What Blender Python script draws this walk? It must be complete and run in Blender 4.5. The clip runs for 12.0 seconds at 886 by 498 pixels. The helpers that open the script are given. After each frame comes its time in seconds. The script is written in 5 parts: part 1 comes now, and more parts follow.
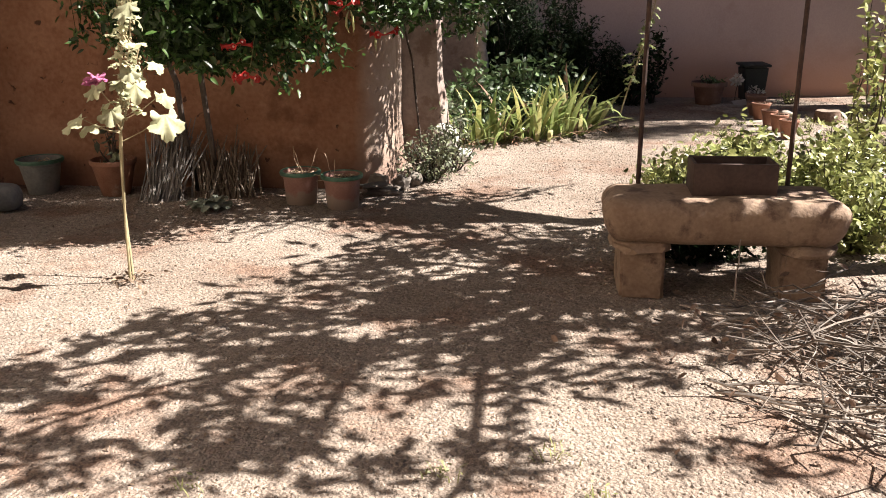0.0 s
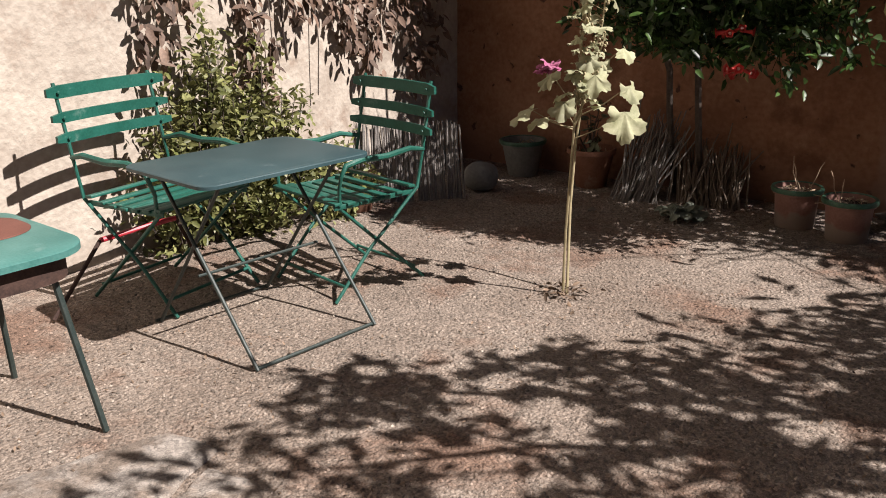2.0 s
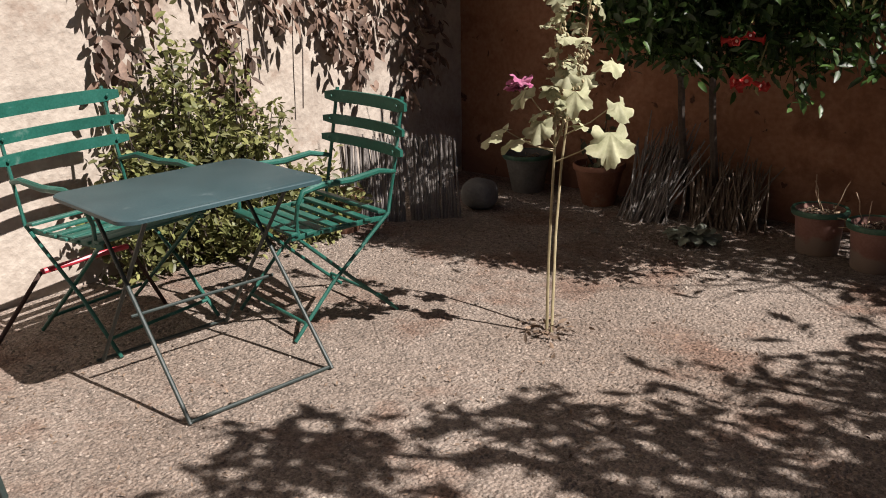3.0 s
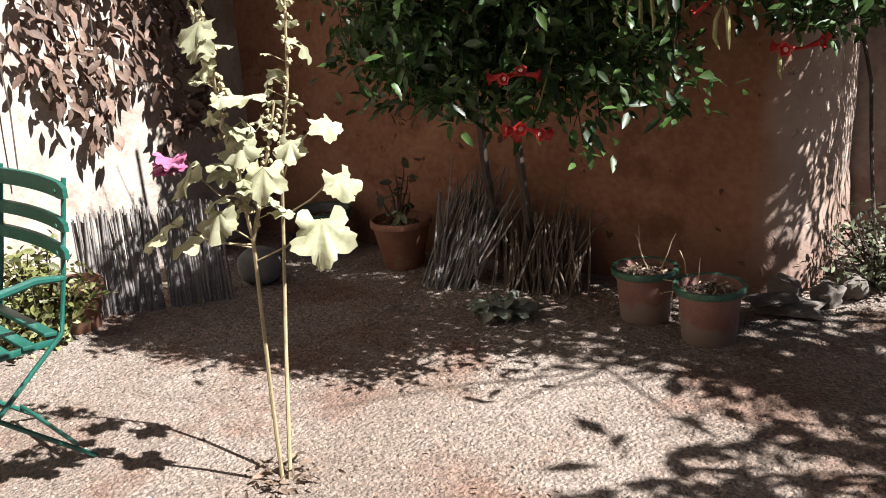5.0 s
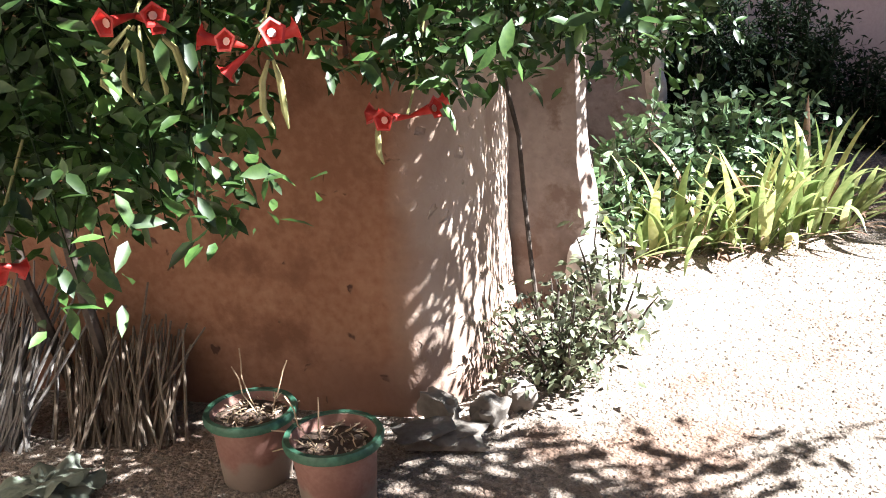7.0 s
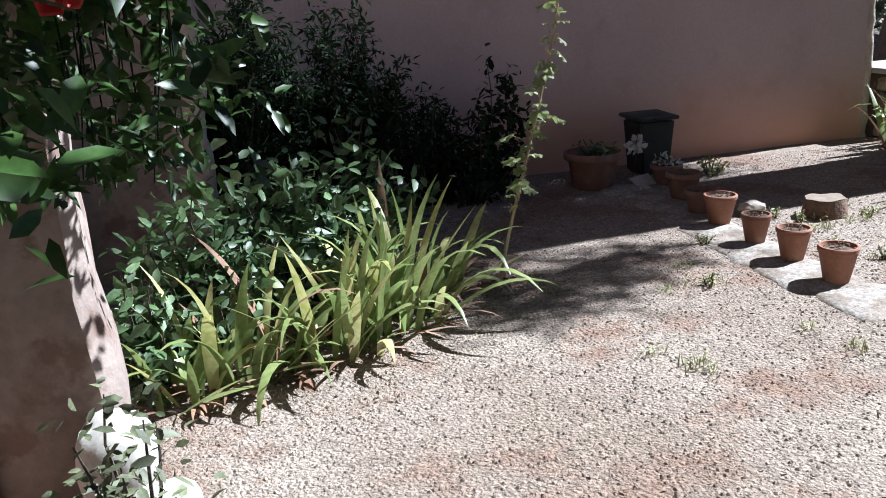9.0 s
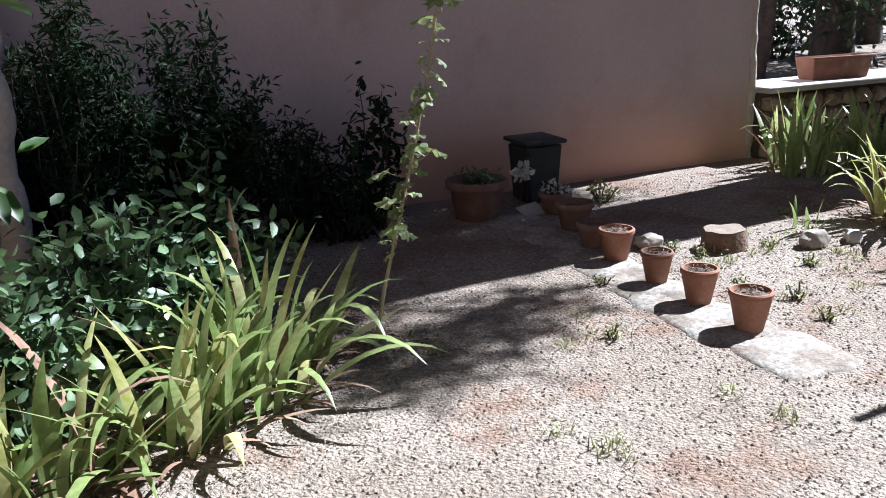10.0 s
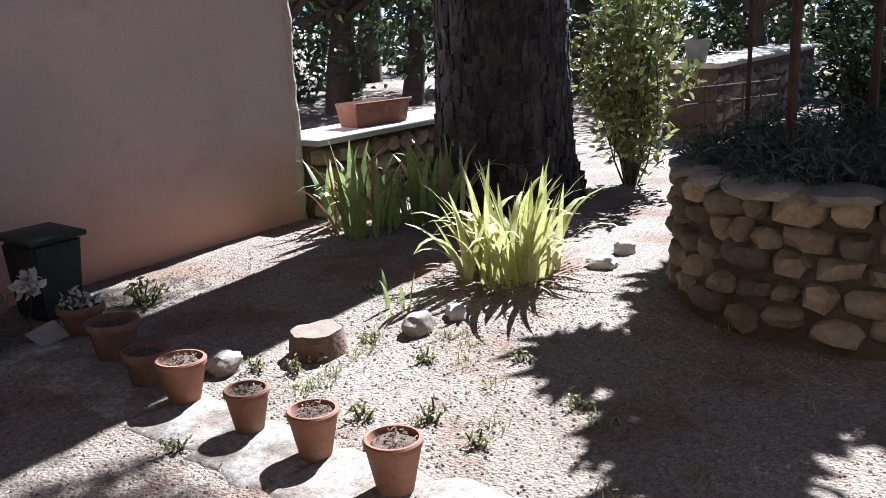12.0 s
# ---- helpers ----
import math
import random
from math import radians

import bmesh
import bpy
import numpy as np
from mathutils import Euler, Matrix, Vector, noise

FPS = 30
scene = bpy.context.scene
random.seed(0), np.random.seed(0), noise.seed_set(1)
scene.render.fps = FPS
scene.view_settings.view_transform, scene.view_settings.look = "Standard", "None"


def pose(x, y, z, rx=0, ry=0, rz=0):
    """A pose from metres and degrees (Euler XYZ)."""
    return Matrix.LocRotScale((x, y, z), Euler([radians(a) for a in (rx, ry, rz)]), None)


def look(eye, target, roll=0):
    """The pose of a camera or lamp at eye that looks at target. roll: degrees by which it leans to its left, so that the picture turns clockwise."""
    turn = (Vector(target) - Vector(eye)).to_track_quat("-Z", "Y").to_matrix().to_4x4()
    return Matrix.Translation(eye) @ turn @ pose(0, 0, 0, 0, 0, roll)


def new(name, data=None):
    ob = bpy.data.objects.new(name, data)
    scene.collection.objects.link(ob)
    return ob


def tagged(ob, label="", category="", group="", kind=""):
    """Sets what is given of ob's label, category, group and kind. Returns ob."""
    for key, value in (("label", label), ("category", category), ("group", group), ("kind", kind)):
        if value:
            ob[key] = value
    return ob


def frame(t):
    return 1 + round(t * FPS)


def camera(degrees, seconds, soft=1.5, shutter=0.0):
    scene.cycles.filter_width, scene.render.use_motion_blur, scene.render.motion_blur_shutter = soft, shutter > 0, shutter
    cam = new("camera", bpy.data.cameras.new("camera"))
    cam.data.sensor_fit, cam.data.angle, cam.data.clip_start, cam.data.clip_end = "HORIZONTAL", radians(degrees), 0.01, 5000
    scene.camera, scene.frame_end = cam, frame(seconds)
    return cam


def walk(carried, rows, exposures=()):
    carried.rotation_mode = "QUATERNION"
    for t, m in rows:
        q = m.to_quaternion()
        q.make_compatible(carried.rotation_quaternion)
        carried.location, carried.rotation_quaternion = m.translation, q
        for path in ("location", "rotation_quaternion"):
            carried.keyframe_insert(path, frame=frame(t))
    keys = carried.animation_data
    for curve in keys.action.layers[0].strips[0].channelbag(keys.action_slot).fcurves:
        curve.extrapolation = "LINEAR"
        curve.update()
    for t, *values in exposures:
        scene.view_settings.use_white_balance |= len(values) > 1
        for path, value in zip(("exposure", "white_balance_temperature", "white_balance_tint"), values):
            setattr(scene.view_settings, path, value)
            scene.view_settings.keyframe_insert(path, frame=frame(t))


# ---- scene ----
cam = camera(52.7, 12.0, soft=0.95)
METRES, EYE, TILT, LEAN, TURN = 6.72, 1.42, 0.0, 0.0, 0.0
ROWS = [
    (0.0, 0.0, 0.0, 0.0, -0.17, -16.92, 0.56),
    (0.5, 0.0002, 0.0302, -0.0056, 9.08, -17.3, 0.04),
    (1.0, -0.0004, 0.0609, -0.0044, 18.05, -17.87, -0.19),
    (1.5, 0.0002, 0.0921, -0.0065, 26.34, -18.15, 0.38),
    (2.0, 0.0072, 0.1234, -0.0034, 33.17, -17.8, 1.04),
    (2.5, 0.0099, 0.1583, -0.0032, 35.78, -17.9, 1.45),
    (4.5, 0.0138, 0.3184, -0.0033, 33.09, -16.18, 3.81),
    (5.0, 0.0103, 0.3595, -0.0052, 28.72, -16.95, 4.02),
    (5.5, 0.0054, 0.4032, -0.0058, 24.56, -17.15, 3.73),
    (6.0, 0.0079, 0.4482, -0.0052, 20.92, -16.62, 2.67),
    (6.5, 0.0118, 0.491, -0.0044, 16.41, -16.63, 2.43),
    (7.0, 0.0091, 0.5311, -0.0067, 9.4, -17.05, 3.22),
    (7.5, 0.0094, 0.5751, -0.0046, 1.69, -17.29, 3.2),
    (9.5, 0.059, 0.7519, -0.0075, -21.85, -15.81, 2.53),
    (10.0, 0.0789, 0.793, -0.0079, -25.2, -15.79, 2.04),
    (10.5, 0.1024, 0.8312, -0.0084, -30.13, -15.64, 1.91),
    (11.0, 0.1218, 0.8756, -0.0077, -38.17, -15.2, 2.02),
    (11.5, 0.1477, 0.9155, -0.0085, -46.75, -15.02, 2.29),
    (12.0, 0.1792, 0.9534, -0.0085, -55.74, -14.39, 2.38),
]
walk(cam, [(t, pose(0, 0, EYE, TILT, LEAN, TURN) @ pose(METRES * x, METRES * y, METRES * z, 90 + pitch, roll, yaw)) for t, x, y, z, yaw, pitch, roll in ROWS],
     [(0.0, 2.05, 6550, 13), (1.5, 1.3, 6400, 15), (2.5, 0.84, 6350, 16), (4.5, 1.32, 6200, 14),
      (5.5, 2.25, 5850, 11), (6.0, 3.05, 5850, 9), (6.5, 3.65, 5850, 8), (7.0, 3.2, 5750, 8),
      (7.5, 2.5, 5650, 8), (9.5, 1.78, 5230, 8), (10.5, 2.12, 5230, 8), (12.0, 2.1, 5300, 10)])
# ---- world, sun, exposure ----
SUN_EL, SUN_AZ = 46.0, 5.0
world = bpy.data.worlds.new("sky")
scene.world = world
world.use_nodes = True
wn = world.node_tree
sky = wn.nodes.new("ShaderNodeTexSky")
sky.sky_type = "NISHITA"
sky.sun_disc = False
sky.altitude, sky.air_density, sky.dust_density = 1200, 0.28, 0.2
sky.sun_elevation = radians(SUN_EL)
sky.sun_rotation = radians(90 - SUN_AZ)
wn.nodes["Background"].inputs[1].default_value = 0.05
wn.links.new(sky.outputs[0], wn.nodes["Background"].inputs[0])
sun = new("sun", bpy.data.lights.new("sun", "SUN"))
sun.data.energy, sun.data.angle, sun.data.color = 5.0, radians(0.45), (1.0, 0.95, 0.87)
sun_dir = Vector((math.cos(radians(SUN_EL)) * math.cos(radians(SUN_AZ)), math.cos(radians(SUN_EL)) * math.sin(radians(SUN_AZ)), math.sin(radians(SUN_EL))))
sun.matrix_world = look(sun_dir * 40, (0, 0, 0))

rng = np.random.default_rng(7)


# ---- materials ----
# scales every base colour down so bounced light fills the shade less
BOUNCE_CUT = 0.70


def mat(name, a, b, scale=6.0, rough=0.8, bump=0.3, fine=90.0, metal=0.0, spots=None, spot_at=0.62, spot_scale=2.0, translucent=0.0, per_piece=0.0, island=0.0, dist=0.01, grains=False, stain_glow=None, stain_glow_z=(-0.25, 0.45), stain_glow_n=0.55, fade=None, pits=None, spec=0.5):
    """Two colours mixed by coarse and fine noise, a third in spots, with relief; all scaled down to cut bounced light.
    """
    a, b, spots, stain_glow, pits = (c and tuple(BOUNCE_CUT * q for q in c) for c in (a, b, spots, stain_glow, pits))
    m = bpy.data.materials.new(name)
    m.use_nodes = True
    nt = m.node_tree
    bs = nt.nodes["Principled BSDF"]
    N, L = nt.nodes.new, nt.links.new
    tc = N("ShaderNodeTexCoord")
    n1, n2 = N("ShaderNodeTexNoise"), N("ShaderNodeTexNoise")
    n1.inputs["Scale"].default_value, n1.inputs["Detail"].default_value = scale, 5
    n2.inputs["Scale"].default_value, n2.inputs["Detail"].default_value = fine, 4
    for n in (n1, n2):
        L(tc.outputs["Object"], n.inputs["Vector"])
    add = N("ShaderNodeMath")
    add.operation = "MULTIPLY_ADD"
    L(n1.outputs["Fac"], add.inputs[0])
    add.inputs[1].default_value = 0.6
    sc = N("ShaderNodeMath")
    sc.operation = "MULTIPLY"
    L(n2.outputs["Fac"], sc.inputs[0])
    sc.inputs[1].default_value = 0.4
    L(sc.outputs[0], add.inputs[2])
    ramp = N("ShaderNodeValToRGB")
    ramp.color_ramp.elements[0].position, ramp.color_ramp.elements[1].position = 0.38, 0.62
    ramp.color_ramp.elements[0].color, ramp.color_ramp.elements[1].color = (*a, 1), (*b, 1)
    L(add.outputs[0], ramp.inputs[0])
    col = ramp.outputs[0]
    if spots:
        n3 = N("ShaderNodeTexNoise")
        n3.inputs["Scale"].default_value, n3.inputs["Detail"].default_value, n3.inputs["Roughness"].default_value = spot_scale, 8, 0.65
        L(tc.outputs["Object"], n3.inputs["Vector"])
        r3 = N("ShaderNodeValToRGB")
        r3.color_ramp.elements[0].position, r3.color_ramp.elements[1].position = spot_at - 0.05, spot_at + 0.05
        L(n3.outputs["Fac"], r3.inputs[0])
        mx = N("ShaderNodeMix")
        mx.data_type = "RGBA"
        L(r3.outputs[0], mx.inputs[0])
        L(col, mx.inputs[6])
        mx.inputs[7].default_value = (*spots, 1)
        col = mx.outputs[2]
    if pits:
        n4 = N("ShaderNodeTexNoise")
        n4.inputs["Scale"].default_value, n4.inputs["Detail"].default_value, n4.inputs["Distortion"].default_value = 11, 3, 0.6
        L(tc.outputs["Object"], n4.inputs["Vector"])
        r4 = N("ShaderNodeMapRange")
        r4.inputs[1].default_value, r4.inputs[2].default_value = 0.665, 0.70
        L(n4.outputs["Fac"], r4.inputs[0])
        m4 = N("ShaderNodeMix")
        m4.data_type = "RGBA"
        L(r4.outputs[0], m4.inputs[0])
        L(col, m4.inputs[6])
        m4.inputs[7].default_value = (*pits, 1)
        col = m4.outputs[2]
        sunk = N("ShaderNodeMath")
        sunk.operation = "MULTIPLY_ADD"
        L(r4.outputs[0], sunk.inputs[0])
        sunk.inputs[1].default_value = -0.5
        L(add.outputs[0], sunk.inputs[2])
        add = sunk
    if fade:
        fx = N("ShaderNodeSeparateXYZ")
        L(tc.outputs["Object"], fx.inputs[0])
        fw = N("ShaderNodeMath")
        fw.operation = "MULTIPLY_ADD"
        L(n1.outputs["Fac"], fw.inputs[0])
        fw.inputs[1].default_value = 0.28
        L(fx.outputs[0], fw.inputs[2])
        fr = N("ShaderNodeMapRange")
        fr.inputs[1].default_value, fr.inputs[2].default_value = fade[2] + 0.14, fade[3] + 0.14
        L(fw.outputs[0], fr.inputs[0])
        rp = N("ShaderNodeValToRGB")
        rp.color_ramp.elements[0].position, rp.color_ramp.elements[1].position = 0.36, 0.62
        rp.color_ramp.elements[0].color, rp.color_ramp.elements[1].color = (*(BOUNCE_CUT * q for q in fade[0]), 1), (*(BOUNCE_CUT * q for q in fade[1]), 1)
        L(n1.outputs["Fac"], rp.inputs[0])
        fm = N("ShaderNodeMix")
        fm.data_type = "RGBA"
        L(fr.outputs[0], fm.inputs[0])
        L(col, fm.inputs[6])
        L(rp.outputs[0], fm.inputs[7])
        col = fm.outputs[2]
    # colour shift towards the foot: stain or mud, plus painted bounce light on pink
    if stain_glow:
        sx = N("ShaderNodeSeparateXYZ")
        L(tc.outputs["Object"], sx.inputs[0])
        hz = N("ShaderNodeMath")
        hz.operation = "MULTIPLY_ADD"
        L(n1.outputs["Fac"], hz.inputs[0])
        hz.inputs[1].default_value = -stain_glow_n
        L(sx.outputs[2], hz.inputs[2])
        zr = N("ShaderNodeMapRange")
        zr.inputs[1].default_value, zr.inputs[2].default_value = stain_glow_z
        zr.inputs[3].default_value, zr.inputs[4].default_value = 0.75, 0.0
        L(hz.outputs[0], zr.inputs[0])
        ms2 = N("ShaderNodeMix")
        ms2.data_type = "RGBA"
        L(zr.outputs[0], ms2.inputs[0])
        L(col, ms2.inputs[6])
        ms2.inputs[7].default_value = (*stain_glow, 1)
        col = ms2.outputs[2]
    if grains:
        vo, vo2 = N("ShaderNodeTexVoronoi"), N("ShaderNodeTexVoronoi")
        vo.inputs["Scale"].default_value, vo2.inputs["Scale"].default_value = 62, 260
        for q in (vo, vo2):
            L(tc.outputs["Object"], q.inputs["Vector"])
        sp = N("ShaderNodeSeparateColor")
        L(vo.outputs["Color"], sp.inputs[0])
        sp2 = N("ShaderNodeSeparateColor")
        L(vo2.outputs["Color"], sp2.inputs[0])
        both = N("ShaderNodeMath")
        both.operation = "ADD"
        L(sp.outputs[0], both.inputs[0])
        L(sp2.outputs[1], both.inputs[1])
        gr = N("ShaderNodeMapRange")
        gr.inputs[2].default_value = 2.0
        gr.inputs[3].default_value, gr.inputs[4].default_value = 0.42, 1.5
        L(both.outputs[0], gr.inputs[0])
        gh = N("ShaderNodeHueSaturation")
        L(gr.outputs[0], gh.inputs["Value"])
        L(col, gh.inputs["Color"])
        col = gh.outputs[0]
        hadd = N("ShaderNodeMath")
        hadd.operation = "MULTIPLY_ADD"
        L(vo.outputs["Distance"], hadd.inputs[0])
        hadd.inputs[1].default_value = -0.18
        L(add.outputs[0], hadd.inputs[2])
        add = hadd
    if per_piece or island:
        src = N("ShaderNodeObjectInfo").outputs["Random"] if per_piece else N("ShaderNodeNewGeometry").outputs["Random Per Island"]
        mr = N("ShaderNodeMapRange")
        v = per_piece or island
        mr.inputs[3].default_value, mr.inputs[4].default_value = 1 - v, 1 + v
        L(src, mr.inputs[0])
        hs = N("ShaderNodeHueSaturation")
        L(mr.outputs[0], hs.inputs["Value"])
        L(col, hs.inputs["Color"])
        col = hs.outputs[0]
    L(col, bs.inputs["Base Color"])
    bs.inputs["Roughness"].default_value, bs.inputs["Metallic"].default_value = rough, metal
    bs.inputs["Specular IOR Level"].default_value = spec
    if bump:
        bp = N("ShaderNodeBump")
        bp.inputs["Strength"].default_value, bp.inputs["Distance"].default_value = bump, dist
        L(add.outputs[0], bp.inputs["Height"])
        L(bp.outputs[0], bs.inputs["Normal"])
    if translucent:
        tr = N("ShaderNodeBsdfTranslucent")
        L(col, tr.inputs["Color"])
        ms = N("ShaderNodeMixShader")
        ms.inputs[0].default_value = translucent
        L(bs.outputs[0], ms.inputs[1])
        L(tr.outputs[0], ms.inputs[2])
        L(ms.outputs[0], nt.nodes["Material Output"].inputs[0])
    return m


M = {}
M["ground"] = mat("ground", (0.265, 0.198, 0.150), (0.405, 0.332, 0.272), 1.1, 0.95, 1.0, 80, spots=(0.255, 0.162, 0.115), spot_at=0.56, spot_scale=1.3, dist=0.04, grains=True)
M["gravel"] = mat("gravel", (0.21, 0.16, 0.125), (0.44, 0.375, 0.31), 1.1, 0.9, 0.2, 60, spots=(0.275, 0.172, 0.122), spot_at=0.56, spot_scale=1.3, island=0.55)
M["litter"] = mat("litter", (0.15, 0.098, 0.064), (0.31, 0.215, 0.145), 5, 0.85, 0, 60, island=0.5)
M["ochre"] = mat("ochre_render", (0.32, 0.146, 0.078), (0.48, 0.252, 0.150), 2.2, 0.95, 0.8, 35, spots=(0.24, 0.105, 0.055), spot_at=0.60, spot_scale=2.4, dist=0.02, pits=(0.12, 0.055, 0.035), stain_glow=(0.20, 0.095, 0.065), stain_glow_z=(-0.28, 0.05), fade=((0.36, 0.25, 0.19), (0.55, 0.43, 0.35), -0.60, -0.46))
M["cream"] = mat("cream_render", (0.46, 0.385, 0.315), (0.66, 0.575, 0.48), 4.0, 0.95, 1.0, 30, spots=(0.42, 0.33, 0.26), spot_at=0.60, spot_scale=3, dist=0.02)
# orange foot: sunlight bounced off the ground, painted in along with soil stain
M["pink"] = mat("pink_render", (0.59, 0.46, 0.44), (0.69, 0.55, 0.52), 1.2, 0.95, 0.35, 60, spots=(0.57, 0.43, 0.395), spot_at=0.6, spot_scale=1.3, stain_glow=(0.68, 0.355, 0.22))
M["pier"] = mat("pier_render", (0.29, 0.225, 0.195), (0.42, 0.34, 0.295), 3, 0.95, 0.9, 25, spots=(0.25, 0.175, 0.14), spot_at=0.56, spot_scale=5, dist=0.02)
M["stone"] = mat("stone", (0.25, 0.205, 0.17), (0.40, 0.345, 0.285), 7, 0.9, 0.6, 50, spots=(0.22, 0.18, 0.15), spot_at=0.6, spot_scale=6, per_piece=0.25)
M["rubble"] = mat("rubble_stone", (0.20, 0.140, 0.092), (0.36, 0.285, 0.205), 4, 0.9, 0.5, 40, spots=(0.25, 0.175, 0.115), spot_at=0.6, spot_scale=5, per_piece=0.5)
M["mortar"] = mat("mortar", (0.07, 0.048, 0.032), (0.14, 0.098, 0.066), 6, 0.95, 0.8, 50)
M["grey_stone"] = mat("grey_stone", (0.15, 0.125, 0.105), (0.27, 0.235, 0.20), 7, 0.9, 0.7, 50, per_piece=0.25)
M["white_stone"] = mat("white_stone", (0.50, 0.46, 0.41), (0.66, 0.62, 0.57), 5, 0.9, 0.4, 50)
M["trough"] = mat("trough_stone", (0.27, 0.175, 0.115), (0.40, 0.285, 0.20), 6, 0.9, 0.6, 60, spots=(0.16, 0.10, 0.07), spot_at=0.57, spot_scale=7, dist=0.015)
M["slab"] = mat("slab", (0.33, 0.285, 0.245), (0.45, 0.40, 0.35), 3, 0.92, 0.7, 60, spots=(0.26, 0.205, 0.162), spot_at=0.5, spot_scale=4, grains=True)
M["terracotta"] = mat("terracotta", (0.26, 0.108, 0.062), (0.35, 0.168, 0.105), 9, 0.85, 0.15, 90, spots=(0.40, 0.26, 0.19), spot_at=0.62, spot_scale=6, per_piece=0.15)
# darker terracotta copy for the pots in shade; the shade is in its colour
M["shaded_pot"] = mat("shaded_pot", (0.20, 0.105, 0.078), (0.29, 0.17, 0.13), 9, 0.8, 0.15, 90, spots=(0.34, 0.22, 0.17), spot_at=0.6, spot_scale=7)
M["grey_pot"] = mat("grey_pot", (0.19, 0.19, 0.18), (0.29, 0.29, 0.27), 8, 0.8, 0.2, 60)
M["pink_pot"] = mat("pink_pot", (0.30, 0.145, 0.112), (0.39, 0.215, 0.17), 9, 0.7, 0.15, 90, spots=(0.42, 0.27, 0.21), spot_at=0.62, spot_scale=7, stain_glow=(0.34, 0.285, 0.23), stain_glow_z=(-0.03, 0.0), stain_glow_n=0.2)
M["rim_green"] = mat("rim_green", (0.03, 0.10, 0.06), (0.07, 0.18, 0.11), 10, 0.5, 0.05, 80)
M["soil"] = mat("soil", (0.07, 0.045, 0.03), (0.16, 0.10, 0.07), 20, 0.95, 0.8, 90)
M["straw"] = mat("straw", (0.42, 0.30, 0.19), (0.62, 0.47, 0.32), 8, 0.85, 0.1, 90, island=0.3)
M["reed"] = mat("reed", (0.12, 0.088, 0.063), (0.24, 0.18, 0.13), 8, 0.8, 0.2, 90, island=0.35)
M["grey_reed"] = mat("grey_reed", (0.17, 0.15, 0.135), (0.30, 0.27, 0.245), 8, 0.8, 0.2, 90, island=0.4)
M["paint"] = mat("green_paint", (0.008, 0.092, 0.064), (0.022, 0.150, 0.112), 7, 0.45, 0.2, 120, spots=(0.11, 0.22, 0.18), spot_at=0.64, spot_scale=14)
M["teal"] = mat("faded_teal_paint", (0.05, 0.19, 0.165), (0.10, 0.27, 0.24), 6, 0.5, 0.15, 110, spots=(0.15, 0.29, 0.26), spot_at=0.62, spot_scale=9)
M["table_paint"] = mat("blue_green_paint", (0.028, 0.068, 0.078), (0.05, 0.10, 0.11), 5, 0.5, 0.08, 120, spots=(0.11, 0.16, 0.17), spot_at=0.66, spot_scale=9)
M["iron"] = mat("rusty_iron", (0.05, 0.028, 0.022), (0.11, 0.06, 0.045), 20, 0.8, 0.3, 120, metal=0.3)
M["rust"] = mat("rust", (0.15, 0.050, 0.034), (0.22, 0.082, 0.055), 8, 0.8, 0.2, 120)
M["dark_plastic"] = mat("dark_plastic", (0.018, 0.024, 0.023), (0.034, 0.042, 0.040), 6, 0.7, 0.05, 90)
M["dark_box"] = mat("dark_box", (0.055, 0.032, 0.026), (0.10, 0.06, 0.048), 8, 0.85, 0.3, 60)
M["red"] = mat("red_plastic", (0.55, 0.03, 0.05), (0.62, 0.05, 0.07), 8, 0.4, 0.02, 60)
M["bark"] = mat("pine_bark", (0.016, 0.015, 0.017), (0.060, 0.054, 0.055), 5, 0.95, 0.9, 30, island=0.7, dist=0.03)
M["wood"] = mat("limb_bark", (0.06, 0.045, 0.035), (0.13, 0.10, 0.08), 10, 0.95, 0.6, 60)
M["twig"] = mat("twig", (0.12, 0.092, 0.074), (0.36, 0.305, 0.26), 5, 0.85, 0.2, 90, island=0.75)
M["stump"] = mat("stump_bark", (0.12, 0.068, 0.045), (0.24, 0.15, 0.10), 12, 0.95, 0.9, 60, dist=0.02)
M["leg_paint"] = mat("dark_leg_paint", (0.018, 0.034, 0.030), (0.045, 0.060, 0.052), 14, 0.55, 0.2, 120)
M["cut_wood"] = mat("cut_wood", (0.20, 0.145, 0.105), (0.32, 0.25, 0.19), 14, 0.9, 0.3, 90)
M["vine"] = mat("vine_leaf", (0.026, 0.064, 0.014), (0.078, 0.140, 0.032), 9, 0.42, 0.0, 90, translucent=0.28, island=0.55, spec=0.4)
M["tree_leaf"] = mat("tree_leaf", (0.04, 0.10, 0.02), (0.08, 0.16, 0.04), 9, 0.5, 0, 90, translucent=0.2, island=0.4)
M["wall_leaf"] = mat("wall_leaf", (0.13, 0.15, 0.040), (0.30, 0.29, 0.11), 9, 0.5, 0, 90, translucent=0.25, island=0.6)
M["dry_leaf"] = mat("dry_leaf", (0.14, 0.085, 0.06), (0.26, 0.17, 0.12), 9, 0.7, 0, 90, translucent=0.15, island=0.5)
M["holly"] = mat("hollyhock_leaf", (0.42, 0.43, 0.25), (0.60, 0.59, 0.38), 14, 0.7, 0.4, 60, translucent=0.25, island=0.25, spec=0.25)
M["holly_green"] = mat("green_hollyhock_leaf", (0.20, 0.26, 0.08), (0.36, 0.40, 0.17), 14, 0.6, 0.3, 60, translucent=0.35, island=0.4)
M["stem"] = mat("stem", (0.36, 0.30, 0.16), (0.52, 0.44, 0.26), 20, 0.7, 0.1, 90)
M["mint"] = mat("mint_leaf", (0.20, 0.245, 0.070), (0.47, 0.47, 0.185), 12, 0.42, 0, 90, translucent=0.25, island=0.6)
